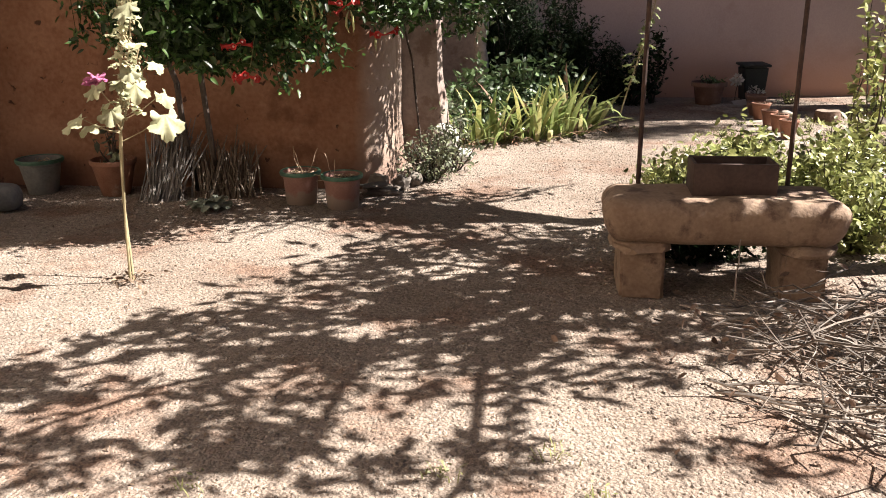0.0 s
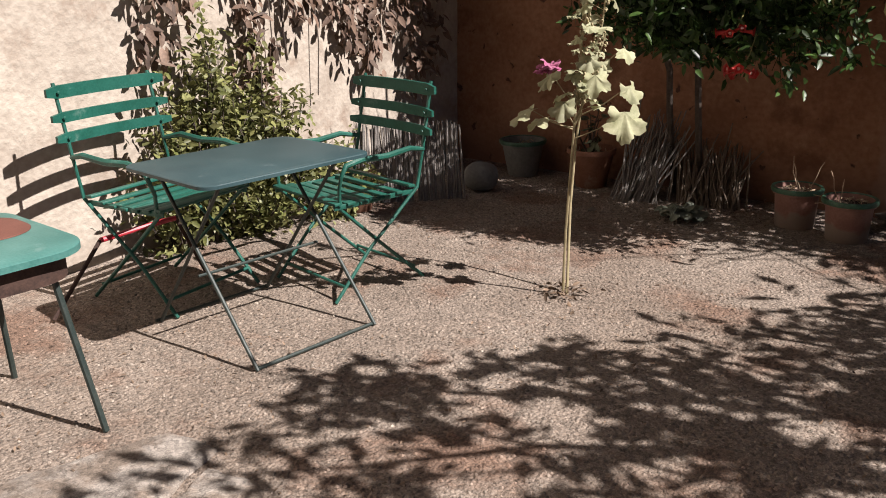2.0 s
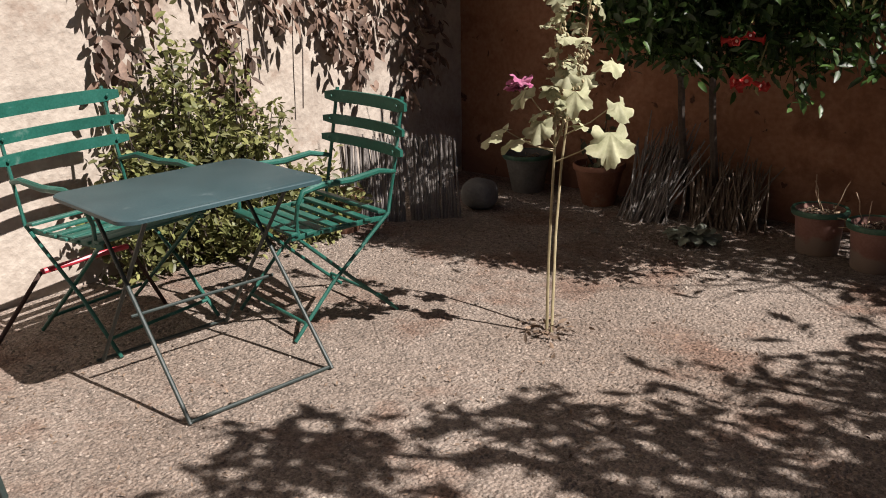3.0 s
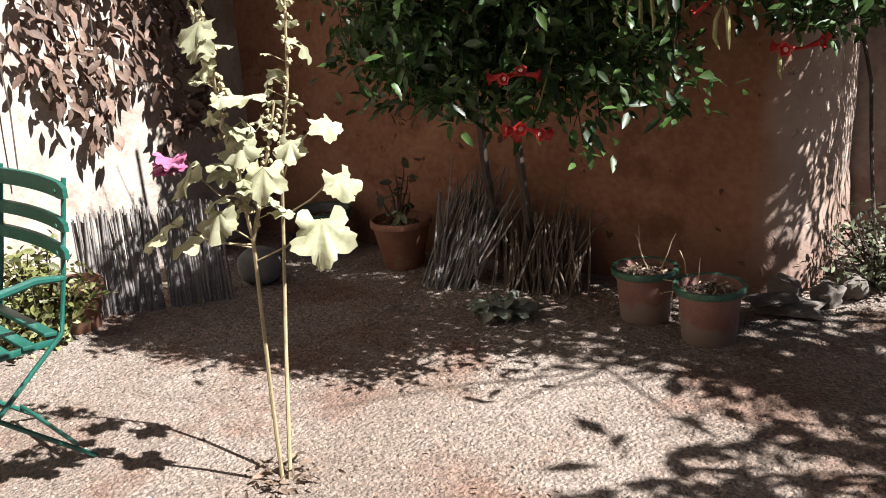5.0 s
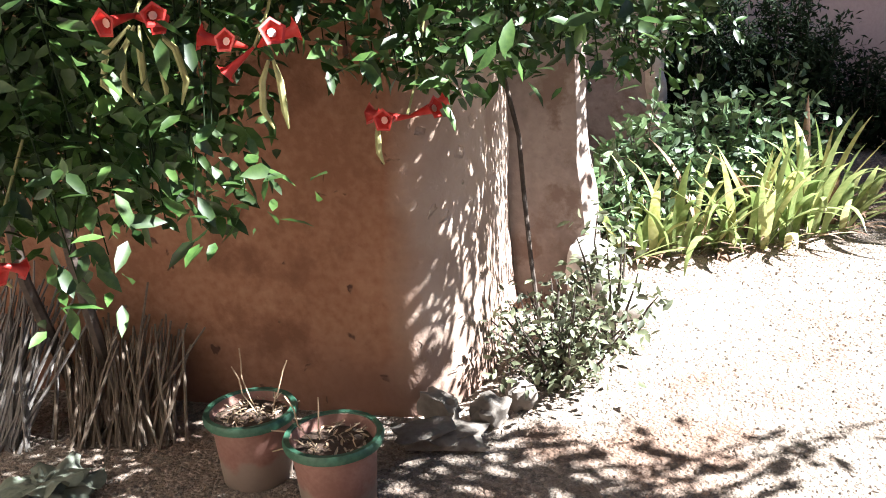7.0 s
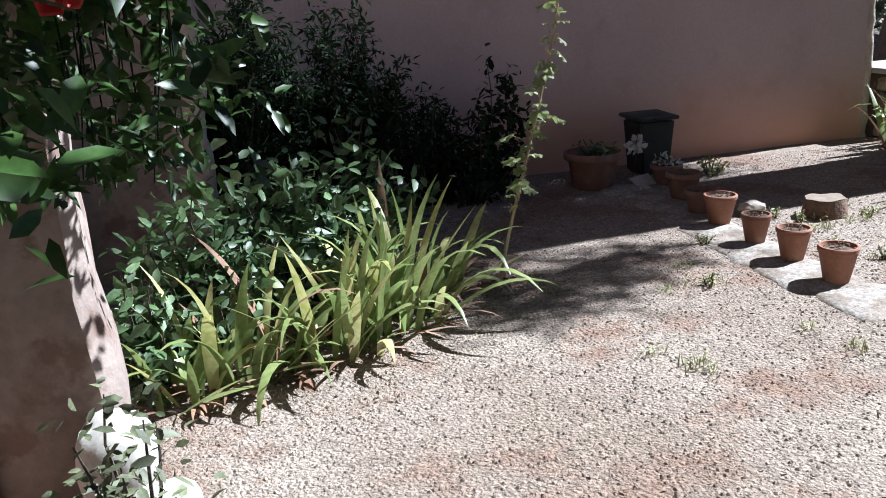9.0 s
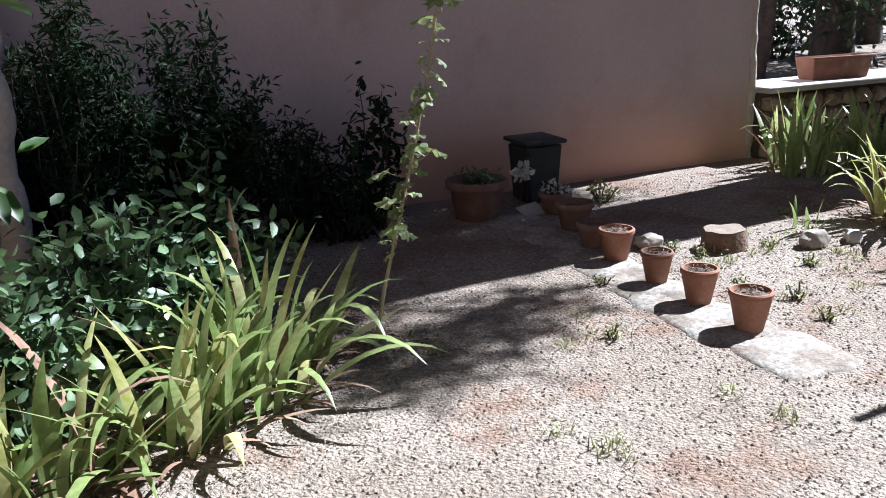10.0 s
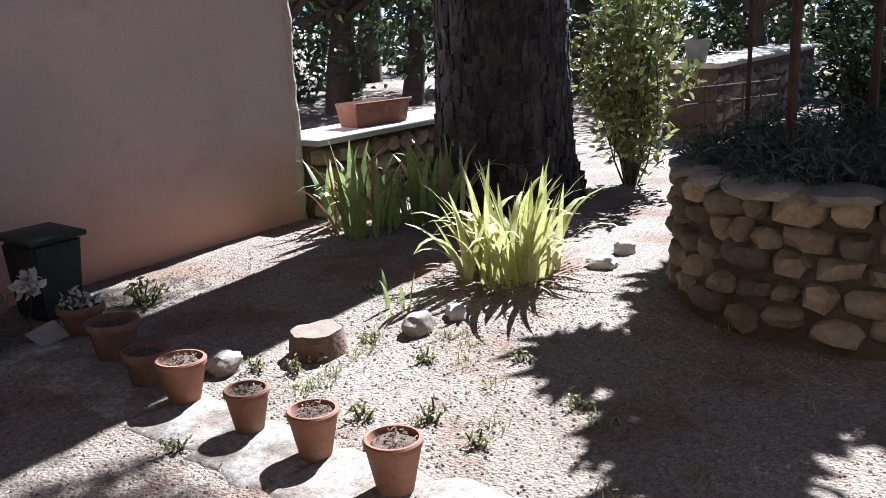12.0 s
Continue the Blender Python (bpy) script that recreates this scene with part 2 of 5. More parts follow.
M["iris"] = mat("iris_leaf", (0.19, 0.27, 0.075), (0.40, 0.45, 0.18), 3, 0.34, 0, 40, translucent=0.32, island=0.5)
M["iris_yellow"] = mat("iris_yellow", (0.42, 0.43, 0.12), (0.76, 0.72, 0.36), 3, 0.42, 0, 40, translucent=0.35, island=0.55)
M["iris_dry"] = mat("iris_dead", (0.22, 0.115, 0.075), (0.40, 0.25, 0.16), 6, 0.8, 0, 60, translucent=0.15, island=0.6)
M["shrub"] = mat("shrub_leaf", (0.062, 0.122, 0.046), (0.160, 0.235, 0.100), 9, 0.50, 0, 90, translucent=0.2, island=0.5)
M["dull_shrub"] = mat("dull_shrub_leaf", (0.085, 0.105, 0.055), (0.225, 0.24, 0.135), 9, 0.6, 0, 90, translucent=0.2, island=0.6)
M["weed_grey"] = mat("grey_weed_leaf", (0.16, 0.185, 0.14), (0.27, 0.29, 0.23), 9, 0.8, 0.2, 60, island=0.3, spec=0.2)
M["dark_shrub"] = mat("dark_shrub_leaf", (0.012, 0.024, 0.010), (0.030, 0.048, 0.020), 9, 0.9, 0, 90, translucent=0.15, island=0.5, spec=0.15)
M["lavender"] = mat("lavender_leaf", (0.06, 0.09, 0.07), (0.13, 0.17, 0.14), 9, 0.7, 0, 90, translucent=0.15, island=0.3)
M["flower"] = mat("trumpet_flower", (0.55, 0.022, 0.018), (0.72, 0.06, 0.045), 9, 0.45, 0, 60, translucent=0.3)
M["flower_in"] = mat("trumpet_throat", (0.80, 0.36, 0.30), (0.85, 0.50, 0.42), 9, 0.5, 0, 60, translucent=0.2)
M["pod"] = mat("seed_pod", (0.30, 0.30, 0.10), (0.46, 0.44, 0.19), 9, 0.5, 0.1, 60)
M["pink_flower"] = mat("pink_flower", (0.50, 0.10, 0.25), (0.65, 0.25, 0.40), 20, 0.6, 0, 60, translucent=0.25)
M["white_flower"] = mat("white_flower", (0.74, 0.72, 0.68), (0.82, 0.80, 0.76), 9, 0.6, 0, 60, translucent=0.2)
M["grass"] = mat("weed", (0.24, 0.26, 0.085), (0.46, 0.44, 0.20), 6, 0.6, 0, 60, translucent=0.25, island=0.4)
M["far_leaf"] = mat("far_leaf", (0.05, 0.085, 0.03), (0.14, 0.18, 0.08), 2, 0.5, 0, 40, translucent=0.25, island=0.5)
M["cap"] = mat("wall_cap", (0.48, 0.44, 0.39), (0.62, 0.57, 0.52), 4, 0.9, 0.4, 50)


# ---- geometry helpers ----
def gz(x, y):
    """Height of the ground."""
    return 0.010 * noise.noise(Vector((x * 0.7, y * 0.7, 3.0))) + 0.004 * noise.noise(Vector((x * 3.1, y * 3.1, 9.0)))


class Geo:
    """Vertices and faces of one mesh."""

    def __init__(self):
        self.v, self.f, self.n = [], [], 0

    def put(self, verts, faces):
        self.v.append(np.asarray(verts, float).reshape(-1, 3))
        self.f.extend(tuple(i + self.n for i in f) for f in faces)
        self.n += len(self.v[-1])
        return self

    def box(self, size, at=(0, 0, 0), turn=(0, 0, 0), bevel=0.0):
        x, y, z = (s / 2 for s in size)
        b = min(bevel, 0.45 * min(size))
        m = pose(*at, *turn)
        if b <= 0:
            vs = [(i * x, j * y, k * z) for k in (-1, 1) for j in (-1, 1) for i in (-1, 1)]
            fs = [(0, 2, 3, 1), (4, 5, 7, 6), (0, 1, 5, 4), (2, 6, 7, 3), (0, 4, 6, 2), (1, 3, 7, 5)]
        else:
            bm = bmesh.new()
            bmesh.ops.create_cube(bm, size=1)
            bmesh.ops.scale(bm, vec=size, verts=bm.verts)
            bmesh.ops.bevel(bm, geom=bm.edges[:], offset=b, segments=2, affect="EDGES", profile=0.5)
            vs = [tuple(v.co) for v in bm.verts]
            fs = [tuple(v.index for v in f.verts) for f in bm.faces]
            bm.free()
        return self.put([m @ Vector(v) for v in vs], fs)

    def tube(self, pts, radii, sides=8, caps=True):
        pts = [Vector(p) for p in pts]
        if not hasattr(radii, "__len__"):
            radii = [radii] * len(pts)
        ref = Vector((0.31, 0.17, 0.93)) if abs((pts[-1] - pts[0]).normalized().z) < 0.9 else Vector((1, 0.1, 0))
        vs, fs = [], []
        for i, p in enumerate(pts):
            d = (pts[min(i + 1, len(pts) - 1)] - pts[max(i - 1, 0)]).normalized()
            a = d.cross(ref).normalized()
            b = d.cross(a)
            for k in range(sides):
                t = 2 * math.pi * k / sides
                vs.append(p + (a * math.cos(t) + b * math.sin(t)) * radii[i])
        for i in range(len(pts) - 1):
            for k in range(sides):
                k2 = (k + 1) % sides
                fs.append((i * sides + k, i * sides + k2, (i + 1) * sides + k2, (i + 1) * sides + k))
        if caps:
            fs.append(tuple(range(sides)))
            fs.append(tuple((len(pts) - 1) * sides + k for k in reversed(range(sides))))
        return self.put(vs, fs)

    def lathe(self, profile, sides=28, at=(0, 0, 0), wobble=0.0, close=True):
        vs, fs = [], []
        for r, z in profile:
            for k in range(sides):
                t = 2 * math.pi * k / sides
                w = 1 + wobble * math.sin(3 * t + z * 20)
                vs.append((at[0] + r * w * math.cos(t), at[1] + r * w * math.sin(t), at[2] + z))
        for i in range(len(profile) - 1):
            for k in range(sides):
                k2 = (k + 1) % sides
                fs.append((i * sides + k, i * sides + k2, (i + 1) * sides + k2, (i + 1) * sides + k))
        if close:
            fs.append(tuple(reversed(range(sides))))
            fs.append(tuple((len(profile) - 1) * sides + k for k in range(sides)))
        return self.put(vs, fs)

    def stone(self, at, size, turn=0.0, seed=0, rough=0.18, sub=2, tilt=0.0):
        """A rounded field stone."""
        bm = bmesh.new()
        bmesh.ops.create_icosphere(bm, subdivisions=sub, radius=0.5)
        m = pose(*at, tilt, 0, turn)
        vs = []
        for v in bm.verts:
            c = v.co.normalized()
            r = 1 + rough * noise.noise(c * 1.7 + Vector((seed * 3.7, seed * 1.3, 0))) * 2 + 0.3 * rough * noise.noise(c * 5 + Vector((seed, 0, seed)))
            p = Vector([math.copysign(abs(q) ** 0.75, q) for q in c]) * 0.5 * r
            vs.append(m @ Vector((p.x * size[0], p.y * size[1], p.z * size[2])))
        fs = [tuple(v.index for v in f.verts) for f in bm.faces]
        bm.free()
        return self.put(vs, fs)

    LEAF = (np.array([(0, 0, 0), (-0.36, 0.3, 0.05), (0.36, 0.3, 0.05), (-0.30, 0.68, 0.03), (0.30, 0.68, 0.03), (0, 1, -0.08), (0, 0.3, 0), (0, 0.68, -0.02)]),
            [(0, 6, 1), (0, 2, 6), (1, 6, 7, 3), (6, 2, 4, 7), (3, 7, 5), (7, 4, 5)])
    CHIP = (np.array([(0, 0, 0), (-0.38, 0.5, 0.06), (0, 1, -0.05), (0.38, 0.5, 0.06)]), [(0, 3, 2), (0, 2, 1)])

    def leaves(self, pts, size, width=0.7, normal=(0, 0, 1), spread=0.7, jitter=0.35, simple=False, hang=0.0, r=None):
        """Leaves at many points, facing about the way of normal, each turned at random."""
        r = r or rng
        pts = np.asarray(pts, float).reshape(-1, 3)
        k = len(pts)
        if not k:
            return self
        tv, tf = Geo.CHIP if simple else Geo.LEAF
        nrm = np.asarray(normal, float) + spread * r.normal(size=(k, 3))
        nrm /= np.linalg.norm(nrm, axis=1)[:, None]
        d = r.normal(size=(k, 3)) + np.array((0, 0, -hang))
        d -= nrm * (d * nrm).sum(1)[:, None]
        d /= np.linalg.norm(d, axis=1)[:, None]
        s = np.cross(d, nrm)
        sz = size * (1 + jitter * (2 * r.random(k) - 1))
        out = pts[:, None, :] + sz[:, None, None] * (tv[None, :, 0, None] * width * s[:, None, :] + tv[None, :, 1, None] * d[:, None, :] + tv[None, :, 2, None] * nrm[:, None, :])
        base = self.n + np.arange(k) * len(tv)
        self.v.append(out.reshape(-1, 3))
        for f in tf:
            self.f.extend(zip(*[(base + i).tolist() for i in f]))
        self.n += k * len(tv)
        return self

    def blade(self, root, azim, length, width, lean, droop, seg=6, fold=0.15):
        """A sword-shaped leaf that rises, leans and may droop."""
        vs, fs = [], []
        p, ang = Vector(root), radians(90 - lean)
        h = Vector((math.cos(azim), math.sin(azim), 0))
        side = Vector((-math.sin(azim), math.cos(azim), 0))
        for i in range(seg + 1):
            t = i / seg
            w = width * (0.55 + 0.45 * min(1, t * 3)) * (1 - t ** 3) * 0.5 + 0.0006
            up = h * -math.sin(ang) + Vector((0, 0, math.cos(ang)))
            vs += [p - side * w, p + up * w * fold, p + side * w]
            p = p + (h * math.cos(ang) + Vector((0, 0, math.sin(ang)))) * (length / seg)
            ang -= radians(droop) * (0.3 + 1.4 * t) / seg
        for i in range(seg):
            a = 3 * i
            fs += [(a, a + 1, a + 4, a + 3), (a + 1, a + 2, a + 5, a + 4)]
        return self.put(vs, fs)

    def mesh(self, name, material, smooth=True):
        me = bpy.data.meshes.new(name)
        me.from_pydata(np.concatenate(self.v).tolist() if self.v else [], [], self.f)
        me.materials.append(material)
        if smooth:
            me.polygons.foreach_set("use_smooth", [True] * len(me.polygons))
            me.set_sharp_from_angle(angle=radians(42))
        me.update()
        return me


def part(name, geo, material, parent=None, label="", smooth=True):
    ob = new(name, geo.mesh(name, material, smooth))
    ob.parent = parent
    if label:
        tagged(ob, label)
    return ob


def thing(name, at, label, category, group="", turn=0.0, kind=""):
    ob = new(name)
    ob.matrix_world = pose(*at, 0, 0, turn)
    return tagged(ob, label, category, group, kind)


def setting(name, geo, material, label="", category="", smooth=False):
    return tagged(part(name, geo, material, None, "", smooth), label, category, "", "structure")


def wander(a, b, bend=0.1, steps=6, seed=0):
    """Points of a slightly crooked line from a to b."""
    a, b = Vector(a), Vector(b)
    n = (b - a).length
    return [a.lerp(b, i / steps) + noise.noise_vector(Vector((seed * 7.1, i * 0.6, 1.5))) * (bend * n * math.sin(math.pi * min(1, i / steps * 0.9))) for i in range(steps + 1)]


# ---- ground ----
def ground():
    g = Geo()
    xs = np.concatenate([[-300, -80, -30, -14], np.arange(-8, 12.01, 0.08), [16, 24, 40, 90, 300]])
    ys = np.concatenate([[-300, -80, -30, -12, -6, -2], np.arange(0.6, 12.01, 0.08), [15, 20, 32, 80, 300]])
    vs = [(x, y, gz(x, y)) for y in ys for x in xs]
    w = len(xs)
    fs = [(j * w + i, j * w + i + 1, (j + 1) * w + i + 1, (j + 1) * w + i) for j in range(len(ys) - 1) for i in range(w - 1)]
    g.put(vs, fs)
    setting("ground", g, M["ground"], "dry trodden earth and gravel of a garden courtyard", "ground", True)


ground()


# ---- walls ----
def slab_wall(name, a, b, h, thick, material, label, bulge=0.012, step=0.12, z0=-0.05, top_round=0.0):
    """A rendered wall from a to b (plan), its face on the right-hand side of a->b, with uneven face; thickness goes to the left."""
    g = Geo()
    a, b = Vector((*a, 0)), Vector((*b, 0))
    d = (b - a).normalized()
    n = Vector((d.y, -d.x, 0))
    ln = (b - a).length
    nu, nv = max(2, int(ln / step)), 14
    zs = [z0 + (min(h, 2.0) - z0) * i / nv for i in range(nv + 1)] + ([h] if h > 2.0 else [])
    rows = len(zs)
    vs = []
    for z in zs:
        for i in range(nu + 1):
            p = a + d * (ln * i / nu)
            e = bulge * noise.noise(Vector((p.x * 1.6, p.y * 1.6, z * 1.6))) + 0.4 * bulge * noise.noise(Vector((p.x * 6, p.y * 6, z * 6)))
            q = p + n * e
            vs.append((q.x, q.y, z))
    fs = [(j * (nu + 1) + i, j * (nu + 1) + i + 1, (j + 1) * (nu + 1) + i + 1, (j + 1) * (nu + 1) + i) for j in range(rows - 1) for i in range(nu)]
    k = len(vs)
    back = [a - n * thick, b - n * thick]
    vs += [(back[0].x, back[0].y, z0), (back[1].x, back[1].y, z0), (back[1].x, back[1].y, h), (back[0].x, back[0].y, h)]
    t = (rows - 1) * (nu + 1)
    fs += [(k + 1, k, k + 3, k + 2)]
    fs.append(tuple([*range(t, t + nu + 1), k + 2, k + 3]))
    fs.append(tuple([k, *[j * (nu + 1) for j in range(rows)], k + 3][::-1]))
    fs.append(tuple([k + 1, *[j * (nu + 1) + nu for j in range(rows)], k + 2]))
    g.put(vs, fs)
    return setting(name, g, material, label, "wall", True)


# ochre building: front face, rounded corner and side face in one sheet
def ochre_sheet(name, line, material, label):
    g = Geo()
    zs = [-0.05 + 0.06 * i for i in range(36)] + [7.2]
    vs = []
    for z in zs:
        for i, (x, y) in enumerate(line):
            p0, p1 = line[max(i - 1, 0)], line[min(i + 1, len(line) - 1)]
            d = Vector((p1[0] - p0[0], p1[1] - p0[1], 0)).normalized()
            n = Vector((d.y, -d.x, 0))
            e = 0.022 * noise.noise(Vector((x * 1.5, y * 1.5, z * 1.5))) + 0.010 * noise.noise(Vector((x * 7, y * 7, z * 7)))
            e += 0.05 * max(0, 0.3 - z)
            e -= 0.10 * max(0, noise.noise(Vector((x * 4.0 + 5, y * 4.0, z * 5.0))) - 0.52)
            vs.append((x + n.x * e, y + n.y * e, z))
    w = len(line)
    fs = [(j * w + i, j * w + i + 1, (j + 1) * w + i + 1, (j + 1) * w + i) for j in range(len(zs) - 1) for i in range(w - 1)]
    k = len(vs)
    vs += [(line[0][0] - 0.1, 9.36, 7.2), (line[0][0] - 0.1, 9.36, -0.05)]
    t = (len(zs) - 1) * w
    fs.append(tuple([*range(t, t + w), k]))
    fs.append((t, k, k + 1, 0))
    fs.append((t + w - 1, w - 1, k + 1, k))
    setting(name, g.put(vs, fs), material, label, "wall", True)


# the front runs into the side through a broad, worn, oblique corner
arc = [(-0.56 + 0.23 * math.cos(radians(a)), 6.60 + 0.455 * math.sin(radians(a))) for a in range(-90, 1, 6)]
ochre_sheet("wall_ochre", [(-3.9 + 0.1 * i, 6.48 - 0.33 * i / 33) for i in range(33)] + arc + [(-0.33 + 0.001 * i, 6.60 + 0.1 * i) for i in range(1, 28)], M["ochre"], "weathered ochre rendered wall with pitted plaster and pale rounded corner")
# unseen upper parts of the walls are raised to shut out sky light
slab_wall("wall_west", (-4.02, -2.5), (-3.50, 6.6), 6.5, 0.4, M["cream"], "sunlit cream rendered garden wall with climbing leaves")
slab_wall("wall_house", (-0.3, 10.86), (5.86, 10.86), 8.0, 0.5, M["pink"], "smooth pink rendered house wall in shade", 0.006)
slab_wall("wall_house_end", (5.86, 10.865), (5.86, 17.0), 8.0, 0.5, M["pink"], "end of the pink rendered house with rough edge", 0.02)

# unseen wall added behind the walk to block the southern sky light
slab_wall("sky_block_south", (11.0, -2.4), (-4.4, -2.4), 10.0, 0.5, M["pier"], "added unseen tall wall that blocks sky light behind the walk", 0.01, 0.5)


def pier_and_back():
    g = Geo()
    n = 12
    for (x0, x1, y0, y1, s) in ((-0.36, 0.02, 7.32, 7.72, 1),):
        vs = []
        zs = [-0.05 + 0.16 * i for i in range(15)] + [4.8]
        for z in zs:
            ring = [(x0, y0), (x0 * 0.5 + x1 * 0.5, y0), (x1 - 0.05, y0), (x1, y0 + 0.06), (x1, (y0 + y1) / 2), (x1 - 0.03, y1), (x0, y1)]
            for x, y in ring:
                e = noise.noise_vector(Vector((x * 3, y * 3, z * 3))) * 0.035
                vs.append((x + e.x + 0.05 * max(0, 0.6 - z), y + e.y, z))
        w = 7
        fs = [(j * w + i, j * w + (i + 1) % w, (j + 1) * w + (i + 1) % w, (j + 1) * w + i) for j in range(len(zs) - 1) for i in range(w)]
        fs.append(tuple((len(zs) - 1) * w + i for i in range(w)))
        g.put(vs, fs)
    setting("wall_pier", g, M["pier"], "crumbling pale plaster pier at the building's corner", "pier", True)
    slab_wall("wall_return", (-0.29, 9.42), (0.42, 9.42), 5.0, 1.42, M["pier"], "plastered return of the building in shade", 0.02)


pier_and_back()


def lit_edge(wall, x, y, r, h):
    """A crumbling edge tube added on a wall's corner, cream-coloured to read as sunlit."""
    zs = np.arange(-0.05, h, 0.05)
    pts = [Vector((x, y, z)) + noise.noise_vector(Vector((x, y * 3, z * 4.0))) * 0.35 * r for z in zs]
    part("lit_edge", Geo().tube(pts, [r * (1 + 0.35 * noise.noise(Vector((x * 5, z * 9, 1)))) for z in zs], 9), M["cream"], wall, "crumbling plaster edge added in pale cream to read as sunlit")


lit_edge(bpy.data.objects["wall_return"], 0.41, 9.45, 0.07, 3.0)
lit_edge(bpy.data.objects["wall_house"], 5.845, 10.885, 0.045, 3.0)

# ---- pots ----
GROUP = "row of pots on the paving"


def pot(name, at, r, h, label, material, lip=0.012, lip_h=0.035, taper=0.68, turn=0.0, group="", fill=0.82, crumbs=40, rim_mat=None):
    """A tapered flower pot with its rim and soil."""
    p = thing(name, at, label, "flower pot", group, turn)
    b = r * taper
    t = 0.012
    body = Geo().lathe([(b - 0.004, 0), (b, 0.004), (r - lip, h - lip_h), (r, h - lip_h + 0.004), (r + 0.001, h - 0.006), (r - 0.004, h), (r - t, h), (r - t - 0.002, h - 0.01), (b + (r - b) * fill - t - 0.006, h * fill - 0.01)], 32, close=False)
    body.f.append(tuple(reversed(range(32))))
    part("body", body, material, p)
    if rim_mat:
        part("rim", Geo().lathe([(r - 0.006, h - 0.022), (r + 0.008, h - 0.020), (r + 0.011, h - 0.004), (r + 0.006, h + 0.005), (r - 0.008, h + 0.004), (r - 0.012, h - 0.008)], 32, close=False), rim_mat, p, "green painted rim")
    ri = b + (r - b) * fill - t - 0.005
    sv, sf = [(0, 0, h * fill + 0.008)], []
    for j, q in enumerate((0.35, 0.7, 1.0)):
        for k in range(16):
            a = k * math.pi / 8
            sv.append((ri * q * math.cos(a), ri * q * math.sin(a), h * fill + 0.012 * noise.noise(Vector((at[0] * 9 + q * 3, math.cos(a) * 2, math.sin(a) * 2)))))
    for k in range(16):
        k2 = (k + 1) % 16
        sf.append((0, 1 + k, 1 + k2))
        for j in range(2):
            sf.append((1 + j * 16 + k, 17 + j * 16 + k, 17 + j * 16 + k2, 1 + j * 16 + k2))
    part("soil", Geo().put(sv, sf), M["soil"], p)
    if crumbs:
        rr = ri * 0.9 * np.sqrt(rng.random(crumbs))
        aa = rng.random(crumbs) * 6.283
        g = Geo().leaves(np.stack([rr * np.cos(aa), rr * np.sin(aa), np.full(crumbs, h * fill + 0.012)], 1), r * 0.2, 0.35, spread=0.6)
        tagged(part("dry_litter", g, M["litter"] if group == GROUP else M["straw"], p), kind="stuff")
    return p


for x, y, r, h in ((3.09, 7.93, 0.090, 0.172), (3.135, 8.29, 0.085, 0.165), (3.16, 8.62, 0.079, 0.158), (3.22, 9.03, 0.095, 0.172)):
    pot("flower_pot", (x, y, 0.006), r, h, "small terracotta flower pot with dry soil on pale paving", M["terracotta"], group=GROUP, turn=x * 900, lip=0.005, lip_h=0.026, taper=0.62, fill=0.90, crumbs=80)
for x, y, r, h in ((3.27, 9.30, 0.10, 0.145), (3.39, 9.68, 0.115, 0.17), (3.53, 10.12, 0.11, 0.135)):
    pot("flower_pot", (x, y, 0.004), r, h, "wide terracotta pot standing in the tree's shade", M["shaded_pot"], group=GROUP)
pot("large_pot", (3.05, 10.28, 0.0), 0.20, 0.25, "large terracotta bowl with sparse plants by the house wall", M["shaded_pot"], taper=0.7, lip=0.03, lip_h=0.05)
pot("garden_pot", (-0.93, 5.76, 0.0), 0.125, 0.215, "faded pink pot with green rim and dry stalks", M["pink_pot"], taper=0.80, fill=0.9, group="green-rimmed pots by the ochre wall", rim_mat=M["rim_green"], crumbs=90)
pot("garden_pot", (-0.645, 5.63, 0.0), 0.127, 0.215, "faded pink pot with green rim, mud-stained at the foot", M["pink_pot"], taper=0.80, fill=0.86, group="green-rimmed pots by the ochre wall", rim_mat=M["rim_green"], crumbs=70, turn=140)
pot("terracotta_pot", (-2.26, 6.06, 0.0), 0.155, 0.25, "terracotta pot with a leggy plant against the wall", M["terracotta"], taper=0.62)
pot("grey_pot", (-2.80, 6.14, 0.0), 0.15, 0.24, "grey pot with green rim in the shaded corner", M["grey_pot"], taper=0.66, rim_mat=M["rim_green"])
pot("wall_pot", (-3.22, 4.85, 0.0), 0.13, 0.22, "terracotta pot half hidden beside the reed screen", M["terracotta"])
ball = tagged(part("white_ball", Geo().stone((-2.82, 5.62, 0.09), (0.21, 0.2, 0.18), 0, 3, 0.03, 3), M["grey_pot"]), "pale rounded stone ball on the ground", "stone ball")


# ---- chairs and table ----
def bistro_chair(at, turn, label):
    """Folding iron armchair with wooden slats; it faces -y before it is turned."""
    c = thing("garden_chair", at, label, "chair", "green chairs round the table", turn)
    W, D, H, S = 0.50, 0.40, 0.90, 0.44
    for i, z in enumerate((0.865, 0.765, 0.685)):
        y = 0.235 + (z - S) * 0.16
        g = Geo()
        hh = 0.052 if i == 0 else 0.042
        n = 10
        vs, fs = [], []
        for k in range(n + 1):
            u = -1 + 2 * k / n
            e = 0.5 * hh * (1 if abs(u) < 0.97 else 0.6)
            yy = y + 0.03 * (1 - u * u)
            x = u * (W / 2 + 0.045)
            vs += [(x, yy - 0.007, z - e), (x, yy + 0.007, z - e), (x, yy + 0.007, z + e), (x, yy - 0.007, z + e)]
        for k in range(n):
            for q in range(4):
                fs.append((4 * k + q, 4 * k + (q + 1) % 4, 4 * k + 4 + (q + 1) % 4, 4 * k + 4 + q))
        fs += [(3, 2, 1, 0), (4 * n, 4 * n + 1, 4 * n + 2, 4 * n + 3)]
